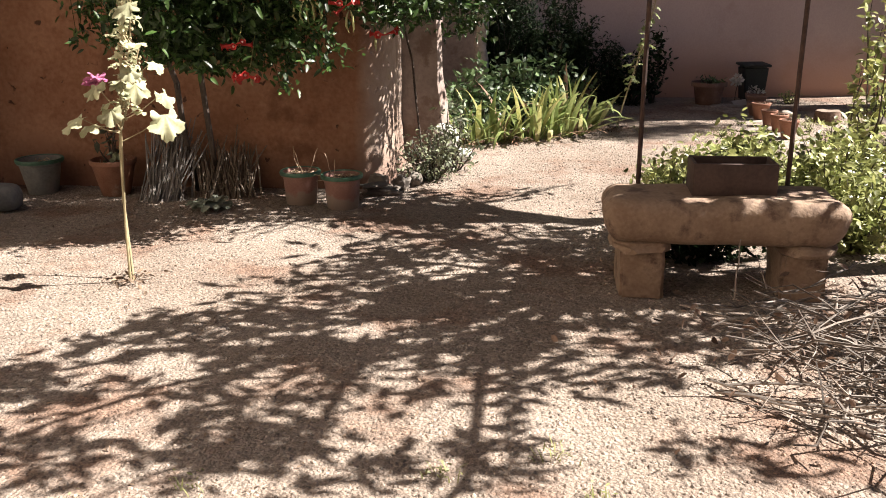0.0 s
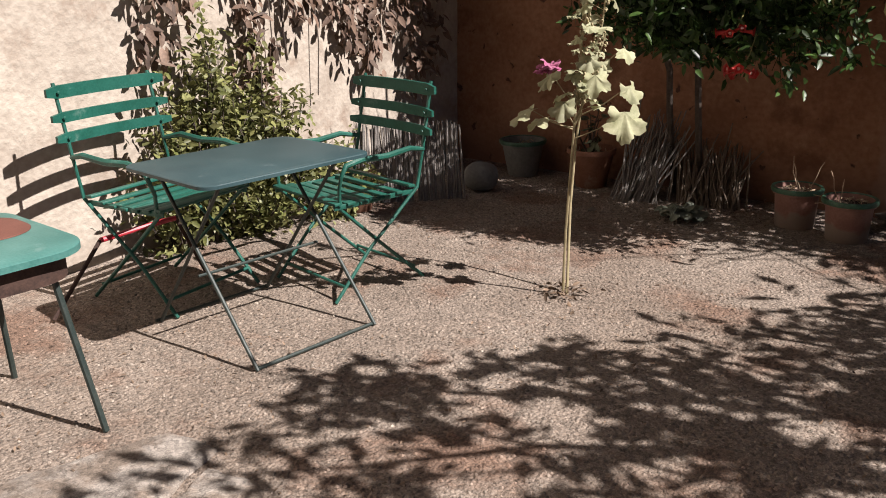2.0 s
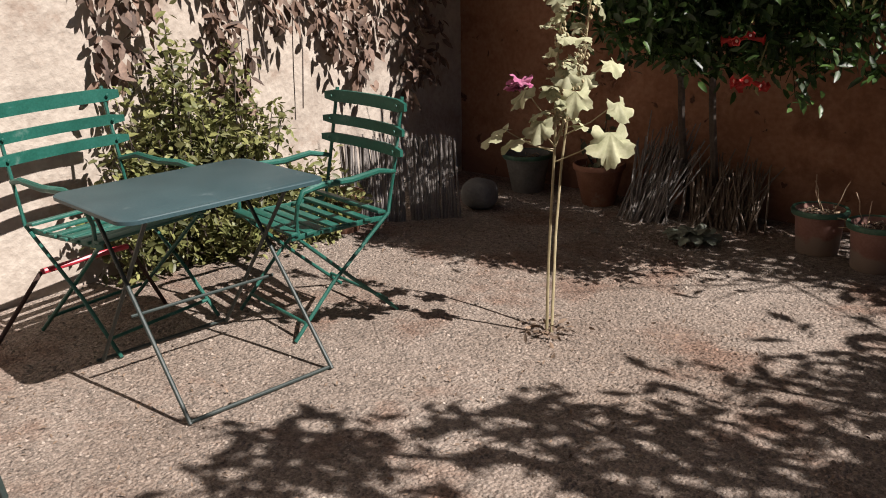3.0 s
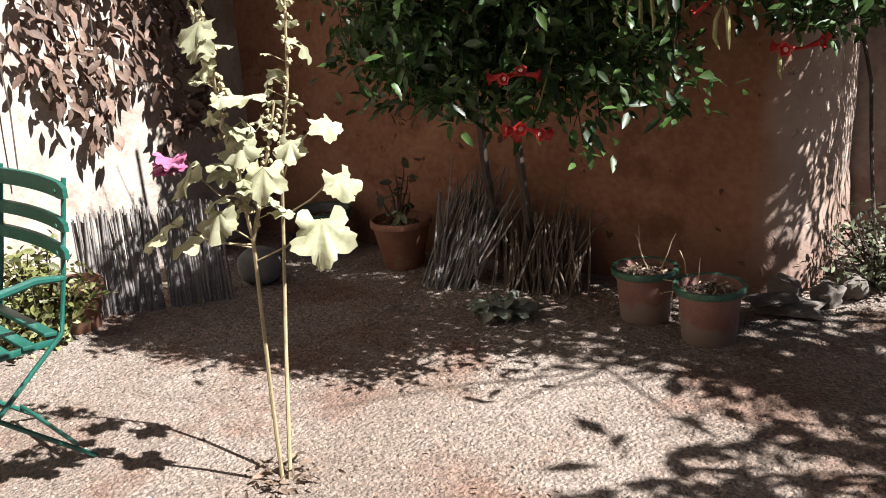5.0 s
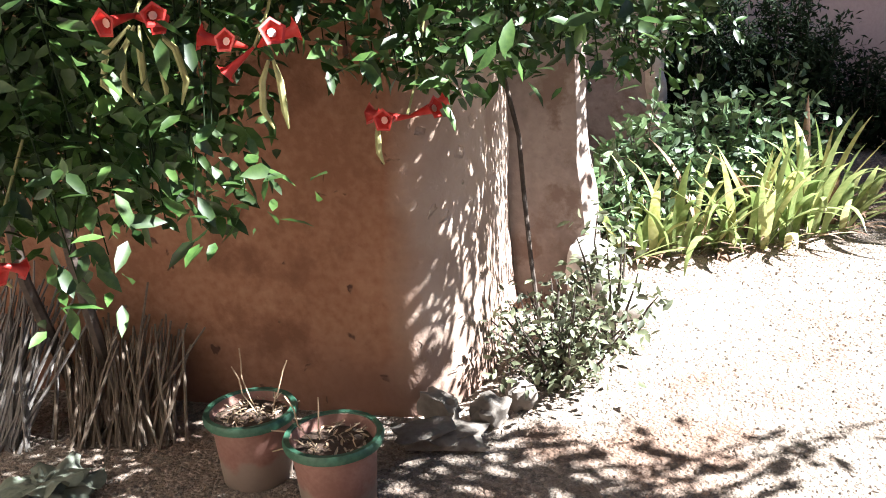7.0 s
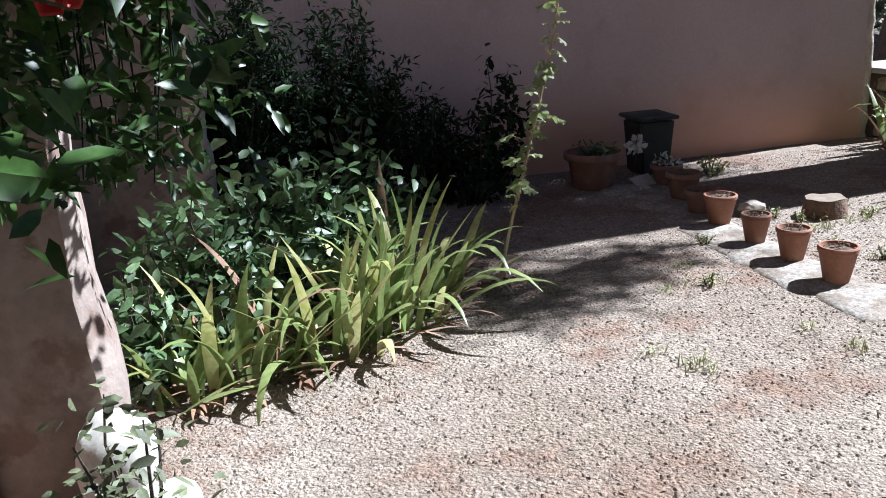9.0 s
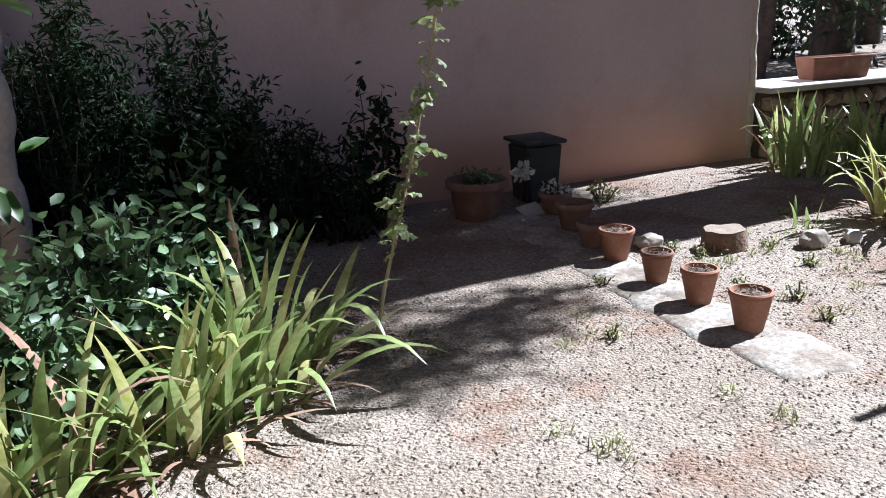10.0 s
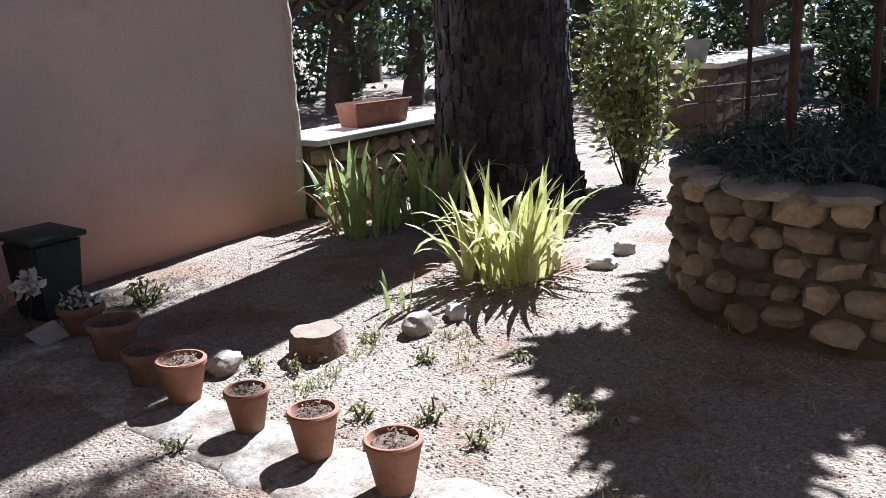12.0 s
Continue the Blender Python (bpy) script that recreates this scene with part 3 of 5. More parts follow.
        g.put(vs, fs)
        sl = part("back_slat", g, M["paint"], c)
        for s in (-1, 1):
            part("rivet", Geo().lathe([(0.008, 0), (0.007, 0.003), (0.002, 0.005)], 8).put([], []), M["paint"], sl).matrix_local = pose(s * (W / 2 - 0.01), y - 0.006, z, 90, 0, 0)
    for i in range(7):
        u = i / 6
        y = -0.20 + 0.40 * u
        z = S - 0.018 * math.sin(math.pi * u) + (0.010 if i == 6 else 0)
        part("seat_slat", Geo().box((W - 0.01, 0.040, 0.014), (0, y, z), (6 - 14 * u, 0, 0), 0.004), M["paint"], c)
    for s in (-1, 1):
        x = s * (W / 2 - 0.012)
        part("back_leg", Geo().tube([(x, 0.33, 0.90), (x, 0.27, 0.60), (x, 0.235, S), (x * 0.98, -0.05, 0.2), (x * 0.98, -0.235, 0.004)], 0.0080, 8), M["paint"], c)
        part("front_leg", Geo().tube([(x * 0.93, -0.20, S - 0.01), (x * 0.93, 0.05, 0.2), (x * 0.93, 0.27, 0.004)], 0.0080, 8), M["paint"], c)
        part("seat_rail", Geo().box((0.010, 0.43, 0.022), (x * 0.96, 0.0, S - 0.018), (0, 0, 0), 0.003), M["paint"], c)
        xa = s * (W / 2 + 0.01)
        part("armrest", Geo().tube([(x, 0.275, 0.605), (xa, 0.18, 0.625), (xa, 0.05, 0.61), (xa, -0.08, 0.615), (xa, -0.165, 0.60), (xa, -0.19, 0.56), (x, -0.19, 0.50), (x, -0.19, S - 0.01)], [0.010, 0.013, 0.014, 0.014, 0.012, 0.009, 0.008, 0.008], 8), M["paint"], c)
    part("stretcher", Geo().tube([(-W / 2 + 0.02, -0.18, 0.065), (W / 2 - 0.02, -0.18, 0.065)], 0.007, 8), M["paint"], c)
    part("stretcher", Geo().tube([(-W / 2 + 0.03, 0.22, 0.065), (W / 2 - 0.03, 0.22, 0.065)], 0.007, 8), M["paint"], c)
    return c


bistro_chair((-3.045, 3.345, 0.0), 92, "green painted slatted iron armchair facing the table by the wall").scale = (1.05, 1.05, 1.05)
bistro_chair((-2.49, 3.86, 0.0), -15, "green painted slatted iron armchair with its back to the wall corner")


def rounded_plate(w, d, t, r, n=8):
    g = Geo()
    ring = []
    for cx, cy, a0 in ((w / 2 - r, d / 2 - r, 0), (-w / 2 + r, d / 2 - r, 90), (-w / 2 + r, -d / 2 + r, 180), (w / 2 - r, -d / 2 + r, 270)):
        for k in range(n + 1):
            a = radians(a0 + 90 * k / n)
            ring.append((cx + r * math.cos(a), cy + r * math.sin(a)))
    m = len(ring)
    vs = [(x, y, -t) for x, y in ring] + [(x, y, -0.003) for x, y in ring] + [(x * 0.99, y * 0.99, 0) for x, y in ring]
    fs = [(j * m + k, j * m + (k + 1) % m, (j + 1) * m + (k + 1) % m, (j + 1) * m + k) for j in range(2) for k in range(m)]
    fs += [tuple(range(2 * m, 3 * m)), tuple(reversed(range(m)))]
    return g.put(vs, fs)


def folding_table(at, turn):
    t = thing("garden_table", at, "blue-green painted folding metal table with rounded corners", "table", "", turn)
    H, W, D = 0.69, 0.57, 0.77
    part("tabletop", rounded_plate(W, D, 0.015, 0.06), M["table_paint"], t).matrix_local = pose(0, 0, H)
    for sy in (-1, 1):
        y = sy * (D / 2 - 0.10)
        part("leg", Geo().tube([(-0.20, y, H - 0.02), (0.36, y, 0.006)], 0.0075, 8), M["leg_paint"], t)
        part("leg", Geo().tube([(0.20, y * 0.93, H - 0.02), (-0.34, y * 0.93, 0.006)], 0.0075, 8), M["leg_paint"], t)
    for sx in (-1, 1):
        part("foot_bar", Geo().tube([(sx * 0.35, -D / 2 + 0.10, 0.010), (sx * 0.35, D / 2 - 0.10, 0.010)], 0.007, 8), M["leg_paint"], t)
        part("top_bar", Geo().tube([(sx * 0.20, -D / 2 + 0.08, H - 0.026), (sx * 0.20, D / 2 - 0.08, H - 0.026)], 0.006, 8), M["leg_paint"], t)
    part("brace", Geo().tube([(0.02, -D / 2 + 0.10, H * 0.42), (0.02, D / 2 - 0.10, H * 0.42)], 0.006, 8), M["leg_paint"], t)
    return t


folding_table((-2.44, 3.25, 0.0), -10)


def side_table(at, turn):
    t = thing("side_table", at, "low green metal table with a rust-red patch on top", "table", "", turn)
    top = part("tabletop", rounded_plate(0.66, 0.60, 0.022, 0.14), M["teal"], t, "faded teal top")
    top.matrix_local = pose(0, 0, 0.62)
    patch = rounded_plate(0.30, 0.42, 0.002, 0.12)
    part("rust_patch", patch, M["rust"], top, "bare rusted patch").matrix_local = pose(-0.08, 0.06, 0.0035)
    part("apron", rounded_plate(0.58, 0.52, 0.07, 0.12), M["iron"], t, "dark iron apron").matrix_local = pose(0, 0, 0.588)
    for sx in (-1, 1):
        for sy in (-1, 1):
            part("leg", Geo().tube([(sx * 0.22, sy * 0.20, 0.52), (sx * 0.31, sy * 0.25, 0.004)], 0.011, 8), M["leg_paint"], t, "chipped dark green leg")
    return t


side_table((-2.58, 2.13, 0.0), -7)
rack = thing("tool", (-3.13, 3.25, 0.0), "red-handled garden tool lying under the chair", "garden tool", "", 80)
part("handle", Geo().tube([(-0.2, 0, 0.30), (0, 0.01, 0.31), (0.16, 0, 0.32)], 0.012, 8), M["red"], rack)
part("shaft", Geo().tube([(-0.2, 0, 0.30), (-0.45, -0.02, 0.02)], 0.009, 8), M["iron"], rack)
part("shaft", Geo().tube([(0.16, 0, 0.32), (0.3, 0.02, 0.02)], 0.009, 8), M["iron"], rack)


# ---- stone trough ----
def trough():
    t = thing("stone_trough", (1.27, 3.97, 0.0), "worn stone trough resting on two stone blocks", "stone trough", "", -7)
    bm = bmesh.new()
    bmesh.ops.create_cube(bm, size=1)
    bmesh.ops.scale(bm, vec=(1.06, 0.46, 0.21), verts=bm.verts)
    bmesh.ops.bevel(bm, geom=bm.edges[:], offset=0.07, segments=4, affect="EDGES", profile=0.5)
    bmesh.ops.subdivide_edges(bm, edges=[e for e in bm.edges if e.calc_length() > 0.2], cuts=11, use_grid_fill=True)
    bmesh.ops.triangulate(bm, faces=bm.faces[:])
    for v in bm.verts:
        lo = max(0, 0.02 - v.co.z) / 0.12
        v.co.x *= 1 - 0.07 * lo
        v.co.y *= 1 - 0.10 * lo
        v.co += noise.noise_vector(v.co * 4) * 0.012 + noise.noise_vector(v.co * 13) * 0.005
    g = Geo().put([tuple(v.co) for v in bm.verts], [tuple(v.index for v in f.verts) for f in bm.faces])
    bm.free()
    part("basin", g, M["trough"], t).matrix_local = pose(0, 0, 0.365)
    for x in (-0.35, 0.36):
        bm = bmesh.new()
        bmesh.ops.create_cube(bm, size=1)
        bmesh.ops.scale(bm, vec=(0.20, 0.32, 0.245), verts=bm.verts)
        bmesh.ops.subdivide_edges(bm, edges=bm.edges[:], cuts=3, use_grid_fill=True)
        bmesh.ops.bevel(bm, geom=[e for e in bm.edges if len(e.link_faces) == 2 and e.calc_face_angle() > 0.6], offset=0.014, segments=2, affect="EDGES")
        for v in bm.verts:
            v.co += noise.noise_vector(v.co * 6 + Vector((x * 9, 0, 0))) * 0.010
        g = Geo().put([tuple(v.co) for v in bm.verts], [tuple(v.index for v in f.verts) for f in bm.faces])
        bm.free()
        part("support_block", g, M["trough"], t).matrix_local = pose(x, 0, 0.115)
        part("support_cap", Geo().stone((x * 1.02, -0.01, 0.245), (0.27, 0.40, 0.085), 4, int(x * 40), 0.10, 3), M["trough"], t)


trough()
bx = thing("planter_box", (1.32, 4.0, 0.462), "dark brown rectangular planter standing on the stone trough", "planter", "", -7)
part("body", Geo().box((0.37, 0.018, 0.15), (0, -0.09, 0.075), (0, 0, 0), 0.005).box((0.37, 0.018, 0.15), (0, 0.09, 0.075), (0, 0, 0), 0.005).box((0.018, 0.17, 0.15), (-0.176, 0, 0.075), (0, 0, 0), 0.005).box((0.018, 0.17, 0.15), (0.176, 0, 0.075), (0, 0, 0), 0.005).box((0.34, 0.17, 0.012), (0, 0, 0.01)), M["dark_box"], bx)
part("soil", Geo().box((0.335, 0.16, 0.10), (0, 0, 0.065), (0, 0, 0), 0.01), M["soil"], bx)
for x, y in ((0.96, 4.30), (1.68, 4.26)):
    tagged(part("iron_post", Geo().tube([(x, y, -0.02), (x + 0.006, y, 1.0), (x + 0.015, y, 1.75)], 0.012, 8), M["iron"]), "thin rusty iron post behind the stone trough", "post", "iron posts behind the trough")


# ---- bin, slab, stump, stones ----
b = thing("bin", (3.62, 10.52, 0.0), "dark plastic bin with lid against the pink wall", "bin")
bm = bmesh.new()
bmesh.ops.create_cube(bm, size=1)
bmesh.ops.scale(bm, vec=(0.28, 0.28, 0.40), verts=bm.verts)
for v in bm.verts:
    if v.co.z < 0:
        v.co.x *= 0.82
        v.co.y *= 0.82
bmesh.ops.bevel(bm, geom=bm.edges[:], offset=0.02, segments=3, affect="EDGES")
g = Geo().put([tuple(v.co) for v in bm.verts], [tuple(v.index for v in f.verts) for f in bm.faces])
bm.free()
part("body", g, M["dark_plastic"], b).matrix_local = pose(0, 0, 0.2)
part("lid", Geo().box((0.32, 0.32, 0.03), (0, 0, 0.415), (2, 0, 0), 0.012).box((0.12, 0.03, 0.02), (0, -0.19, 0.42), (0, 0, 0), 0.005), M["dark_plastic"], b)


def slabs():
    """Pale worn paving stones, sunk in the earth, under the pots."""
    p = tagged(new("paving"), "pale worn paving stones sunk in earth under the pots", "paving", "", "structure")
    n = 36
    for i, (x, y, a, b) in enumerate(((3.06, 7.66, 0.19, 0.20), (3.05, 8.07, 0.19, 0.20), (3.08, 8.47, 0.19, 0.20), (3.12, 8.87, 0.18, 0.20), (3.17, 9.27, 0.18, 0.20), (3.20, 9.67, 0.17, 0.20), (3.2, 10.05, 0.17, 0.18))):
        vs = []
        for q, z in ((1.10, -0.03), (1.0, -0.004), (0.90, 0.006), (0.5, 0.009)):
            for k in range(n):
                t = 6.2832 * k / n
                e = (abs(math.cos(t)) ** 8 + abs(math.sin(t)) ** 8) ** -0.125
                e *= 1 + 0.14 * noise.noise(Vector((math.cos(t) * 1.6 + i * 4, math.sin(t) * 1.6, 1))) + 0.13 * noise.noise(Vector((math.cos(t) * 6, math.sin(t) * 6 + i, 4)))
                vs.append((a * q * e * math.cos(t), b * q * e * math.sin(t), z + 0.003 * noise.noise(Vector((t, q * 4, i)))))
        fs = [(r * n + k, r * n + (k + 1) % n, (r + 1) * n + (k + 1) % n, (r + 1) * n + k) for r in range(3) for k in range(n)]
        fs.append(tuple(3 * n + k for k in range(n)))
        part("slab", Geo().put(vs, fs), M["slab"], p).matrix_local = pose(x, y, 0.004, 0, 0, -4 + 6 * math.sin(i * 3))


slabs()


def terrace_slabs():
    """Flat grey stones let into the earth beside the low green table."""
    p = tagged(new("terrace_paving"), "flat grey stone slabs let into the earth by the low table", "paving", "", "structure")
    for i, ring in enumerate((((-2.30, 1.60), (-2.22, 2.05), (-2.06, 2.44), (-1.86, 2.45), (-1.72, 1.98), (-1.74, 1.58)), ((-1.70, 1.58), (-1.69, 1.98), (-1.80, 2.36), (-1.60, 2.37), (-1.22, 2.02), (-1.26, 1.60)))):
        pts = []
        for k, (x, y) in enumerate(ring):
            x2, y2 = ring[(k + 1) % len(ring)]
            for q in range(6):
                e = noise.noise_vector(Vector((x * 3 + q, y * 3, i + k * 2.0))) * 0.022
                pts.append((x + (x2 - x) * q / 6 + e.x, y + (y2 - y) * q / 6 + e.y))
        cx, cy = (sum(c) / len(pts) for c in zip(*pts))
        m = len(pts)
        vs = [(cx + (x - cx) * f, cy + (y - cy) * f, z + 0.003 * noise.noise(Vector((x * 9, y * 9, f * 5)))) for f, z in ((1.03, -0.03), (1.0, 0.006), (0.95, 0.013), (0.5, 0.015)) for x, y in pts]
        fs = [(j * m + k, (j + 1) * m + k, (j + 1) * m + (k + 1) % m, j * m + (k + 1) % m) for j in range(3) for k in range(m)]
        fs.append(tuple(3 * m + k for k in reversed(range(m))))
        part("slab", Geo().put(vs, fs), M["slab"], p)


terrace_slabs()


def stump():
    s = thing("stump", (3.86, 8.93, 0.0), "low sawn tree stump among weeds", "stump")
    g = Geo()
    vs, fs = [], []
    n = 26
    for z, q in ((-0.03, 1.12), (0.03, 1.05), (0.085, 1.0), (0.105, 0.96)):
        for k in range(n):
            a = 6.2832 * k / n
            r = 0.125 * q * (1 + 0.12 * noise.noise(Vector((math.cos(a) * 1.5, math.sin(a) * 1.5, 2))) + 0.03 * math.sin(9 * a))
            vs.append((r * math.cos(a), r * math.sin(a) * 0.85, z))
    fs = [(j * n + k, j * n + (k + 1) % n, (j + 1) * n + (k + 1) % n, (j + 1) * n + k) for j in range(3) for k in range(n)]
    part("bark", g.put(vs, fs), M["stump"], s)
    top = [(x * 0.99, y * 0.99, z + 0.004 * math.sin(k)) for k, (x, y, z) in enumerate(vs[3 * n:])]
    part("cut_face", Geo().put(top + [(0, 0, 0.112)], [(k, (k + 1) % n, n) for k in range(n)]), M["cut_wood"], s)


stump()
STONES = [(4.27, 8.70, 0.16, 0.12, 0.11), (4.52, 8.66, 0.12, 0.09, 0.08), (5.62, 8.42, 0.17, 0.12, 0.08), (5.95, 8.42, 0.13, 0.10, 0.09), (3.52, 9.14, 0.16, 0.13, 0.10)]
for i, (x, y, a, w, h) in enumerate(STONES):
    tagged(part("field_stone", Geo().stone((x, y, h * 0.3), (a, w, h), i * 50, i + 1, 0.16, 3), M["white_stone"] if i in (1, 2, 3) else M["stone"]), "pale rounded field stone lying on the ground", "stone", "loose stones on the ground")
for i, (x, y, z, a, w, h) in enumerate([(-0.40, 5.98, 0.03, 0.30, 0.22, 0.06), (-0.46, 5.92, 0.075, 0.24, 0.15, 0.035), (-0.28, 6.10, 0.05, 0.16, 0.14, 0.11), (-0.20, 6.22, 0.05, 0.14, 0.12, 0.12), (-0.44, 6.08, 0.06, 0.2, 0.1, 0.13), (-1.52, 5.62, 0.01, 0.14, 0.1, 0.05), (-2.0, 5.5, 0.005, 0.06, 0.05, 0.03)]):
    tagged(part("flat_stone", Geo().stone((x, y, z), (a * 0.74, w * 0.74, h * 0.85), i * 37, i + 11, 0.24, 3), M["grey_stone"]), "grey flat stone heaped at the wall's foot", "stone", "stones at the wall corner")
for i, (x, y, z, a, w, h) in enumerate([(0.03, 7.20, 0.14, 0.22, 0.22, 0.30), (0.14, 7.06, 0.05, 0.20, 0.18, 0.12)]):
    tagged(part("white_block", Geo().stone((x, y, z), (a, w, h), 20 * i, i + 31, 0.08, 3), M["white_stone"]), "white stone block at the pier's foot", "stone", "white blocks by the pier")


# ---- pine ----
def pine(at):
    p = thing("pine_tree", at, "large old pine with deeply furrowed dark bark", "tree")
    n, rows = 60, 44
    vs, fs = [], []
    zs = np.concatenate([np.linspace(-0.1, 2.4, rows - 6), np.linspace(3, 12, 6)])
    for z in zs:
        for k in range(n):
            a = 6.2832 * k / n
            r = 0.475 + 0.16 * math.exp(-max(z, 0) / 0.25) * (0.7 + 0.5 * noise.noise(Vector((math.cos(a) * 2, math.sin(a) * 2, 5)))) - 0.014 * z
            f = abs(noise.noise(Vector((math.cos(a) * 5.5, math.sin(a) * 5.5, z * 0.9))))
            r += 0.055 * min(f * 2.2, 0.5) + 0.012 * noise.noise(Vector((math.cos(a) * 12, math.sin(a) * 12, z * 5)))
            vs.append((r * math.cos(a) + 0.015 * z, r * math.sin(a), z))
    for j in range(len(zs) - 1):
        for k in range(n):
            fs.append((j * n + k, j * n + (k + 1) % n, (j + 1) * n + (k + 1) % n, (j + 1) * n + k))
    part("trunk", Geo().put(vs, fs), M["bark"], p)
    g = Geo()
    for i in range(1500):
        a, z = rng.random() * 6.283, rng.random() * 2.2
        r = 0.495 + 0.14 * math.exp(-z / 0.25) - 0.014 * z
        g.box((0.024 + 0.02 * rng.random(), 0.025 + 0.04 * rng.random(), 0.07 + 0.13 * rng.random()), (r * math.cos(a) + 0.015 * z, r * math.sin(a), z), (rng.normal() * 4, rng.normal() * 5, math.degrees(a)), 0)
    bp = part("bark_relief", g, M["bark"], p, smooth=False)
    tagged(bp, kind="stuff")
    crown = []
    for i in range(14):
        a, z = i * 2.4, 9.5 + 0.32 * i
        ln = 3.2 - 0.12 * i
        tip = (ln * math.cos(a), ln * math.sin(a), z + 0.8)
        part("limb", Geo().tube(wander((0.12, 0, z), tip, 0.06, 6, i), [0.09, 0.08, 0.07, 0.06, 0.05, 0.035, 0.02], 7), M["wood"], p)
        for c in range(7):
            q = np.array((0.15, 0, z)) * (1 - (0.4 + 0.1 * c)) + np.array(tip) * (0.4 + 0.1 * c)
            crown.append(q + rng.normal(size=(170, 3)) * (0.42, 0.42, 0.22))
    # low limbs, 7 m up
    for i, (ex, ey) in enumerate(((1.55, -0.85), (2.1, -0.65), (1.2, -0.35), (1.4, -1.05), (1.9, 0.6))):
        part("limb", Geo().tube(wander((0.1, 0, 6.4), (ex, ey, 7.0), 0.06, 6, 40 + i), [0.05, 0.045, 0.04, 0.03, 0.025, 0.02, 0.01], 6), M["wood"], p)
        crown.append(np.array((ex, ey, 7.0)) + rng.normal(size=(330, 3)) * (0.26, 0.14, 0.12))
    for i, (ex, ey) in enumerate(((2.86, 1.24), (2.06, 1.34), (1.26, 1.34), (0.56, 1.14), (2.46, 0.74), (1.66, 0.84), (0.86, 0.44), (3.1, 0.9), (0.2, 1.5))):
        part("limb", Geo().tube(wander((0.1, 0, 6.2), (ex, ey, 7.0), 0.06, 6, 60 + i), [0.05, 0.045, 0.04, 0.03, 0.025, 0.02, 0.01], 6), M["wood"], p)
        crown.append(np.array((ex, ey, 7.0)) + rng.normal(size=(800, 3)) * (0.34, 0.26, 0.15))
    part("crown", Geo().leaves(np.concatenate(crown), 0.22, 0.12, simple=True, spread=2), M["tree_leaf"], p)
    return p


pine((7.05, 9.88, 0.0))


# ---- tree that shades the terrace ----
def shade_tree(at, seed, crown_c, crown_r, leaves, name_label, size=0.085, outline=None):
    p = thing("shade_tree", at, name_label, "tree")
    cx, cy, cz = crown_c[0] - at[0], crown_c[1] - at[1], crown_c[2]
    fork = (0.2 * cx, 0.2 * cy, cz - crown_r[2] * 0.9)
    part("trunk", Geo().tube(wander((0, 0, -0.1), fork, 0.06, 6, seed), [0.12, 0.10, 0.09, 0.085, 0.08, 0.075, 0.07], 10), M["wood"], p)
    r = np.random.default_rng(seed)
    pts = []
    for i in range(26):
        a = i * 2.39996
        q = math.sqrt((i + 0.5) / 26)
        end = (cx + crown_r[0] * q * math.cos(a), cy + crown_r[1] * q * math.sin(a), cz + crown_r[2] * r.uniform(-0.7, 0.8))
        if outline and not outline(end[0] + at[0] - 0.954 * end[2], end[1] + at[1] - 0.151 * end[2]):
            continue
        line = wander(fork, end, 0.10, 6, seed + i)
        part("limb", Geo().tube(line, [0.045, 0.038, 0.03, 0.024, 0.018, 0.012, 0.006], 6), M["wood"], p)
        for k in range(3):
            b0 = line[3 + k]
            e2 = Vector(b0) + Vector(r.normal(size=3) * (0.42, 0.42, 0.26))
            part("twig", Geo().tube(wander(b0, e2, 0.12, 4, seed + i * 5 + k), [0.012, 0.010, 0.008, 0.006, 0.003], 5), M["wood"], p)
            m = leaves // 130
            t = r.random((m, 1))
            pts.append(np.array(b0) * (1 - t) + np.array(e2) * t + r.normal(size=(m, 3)) * 0.065)
        for k in range(2):
            c = np.array(line[5 + k]) + r.normal(size=3) * 0.15
            pts.append(c + r.normal(size=(leaves // 130, 3)) * (0.13, 0.13, 0.09))
    pts = np.concatenate(pts)
    if outline:
        pts = pts[[outline(q[0] + at[0] - 0.954 * q[2], q[1] + at[1] - 0.151 * q[2]) for q in pts]]
    part("crown", Geo().leaves(pts, size, 0.55, simple=True, spread=0.9, r=r), M["tree_leaf"], p)["kind"] = "stuff"
    return p


def shade_edge(x, y):
    """Where the crown's shade is let fall on the ground; leaves shading elsewhere are cut, which leaves it lopsided."""
    west = np.interp(y, (1.5, 2.6, 3.4, 4.1, 5.1, 6.0), (-2.7, -2.3, -1.4, -1.1, -0.85, -0.8))
    south = np.interp(x, (-2.5, -0.6, 0.2, 1.0, 1.6), (1.4, 1.8, 2.55, 2.8, 2.2))
    e = 0.22 * noise.noise(Vector((x * 2.3, y * 2.3, 7.0)))
    return x > west + e and y > south + e


tree_one = shade_tree((2.9, 4.3, 0.0), 21, (1.98, 3.85, 2.6), (2.25, 1.95, 0.55), 5400, "leafy tree beside the trough that shades the terrace", 0.13, shade_edge)
part("limb", Geo().tube([(-0.14, -0.06, 2.08), (-0.56, -0.54, 2.0), (-0.84, -1.06, 2.0), (-0.90, -1.76, 2.0), (-1.1, -2.3, 2.05)], [0.03, 0.024, 0.02, 0.015, 0.006], 7), M["wood"], tree_one)


def low_spray(tree, at):
    """Unseen loose clusters of leaves on thin twigs under the main crown, added to dapple the ground."""
    r = np.random.default_rng(88)
    pts = []
    for k in range(52):
        gx, gy, z = r.uniform(-0.4, 2.1), r.uniform(2.15, 3.7), r.uniform(2.05, 2.9)
        if noise.noise(Vector((gx * 1.7, gy * 1.7, 2.0))) < -0.12:
            continue
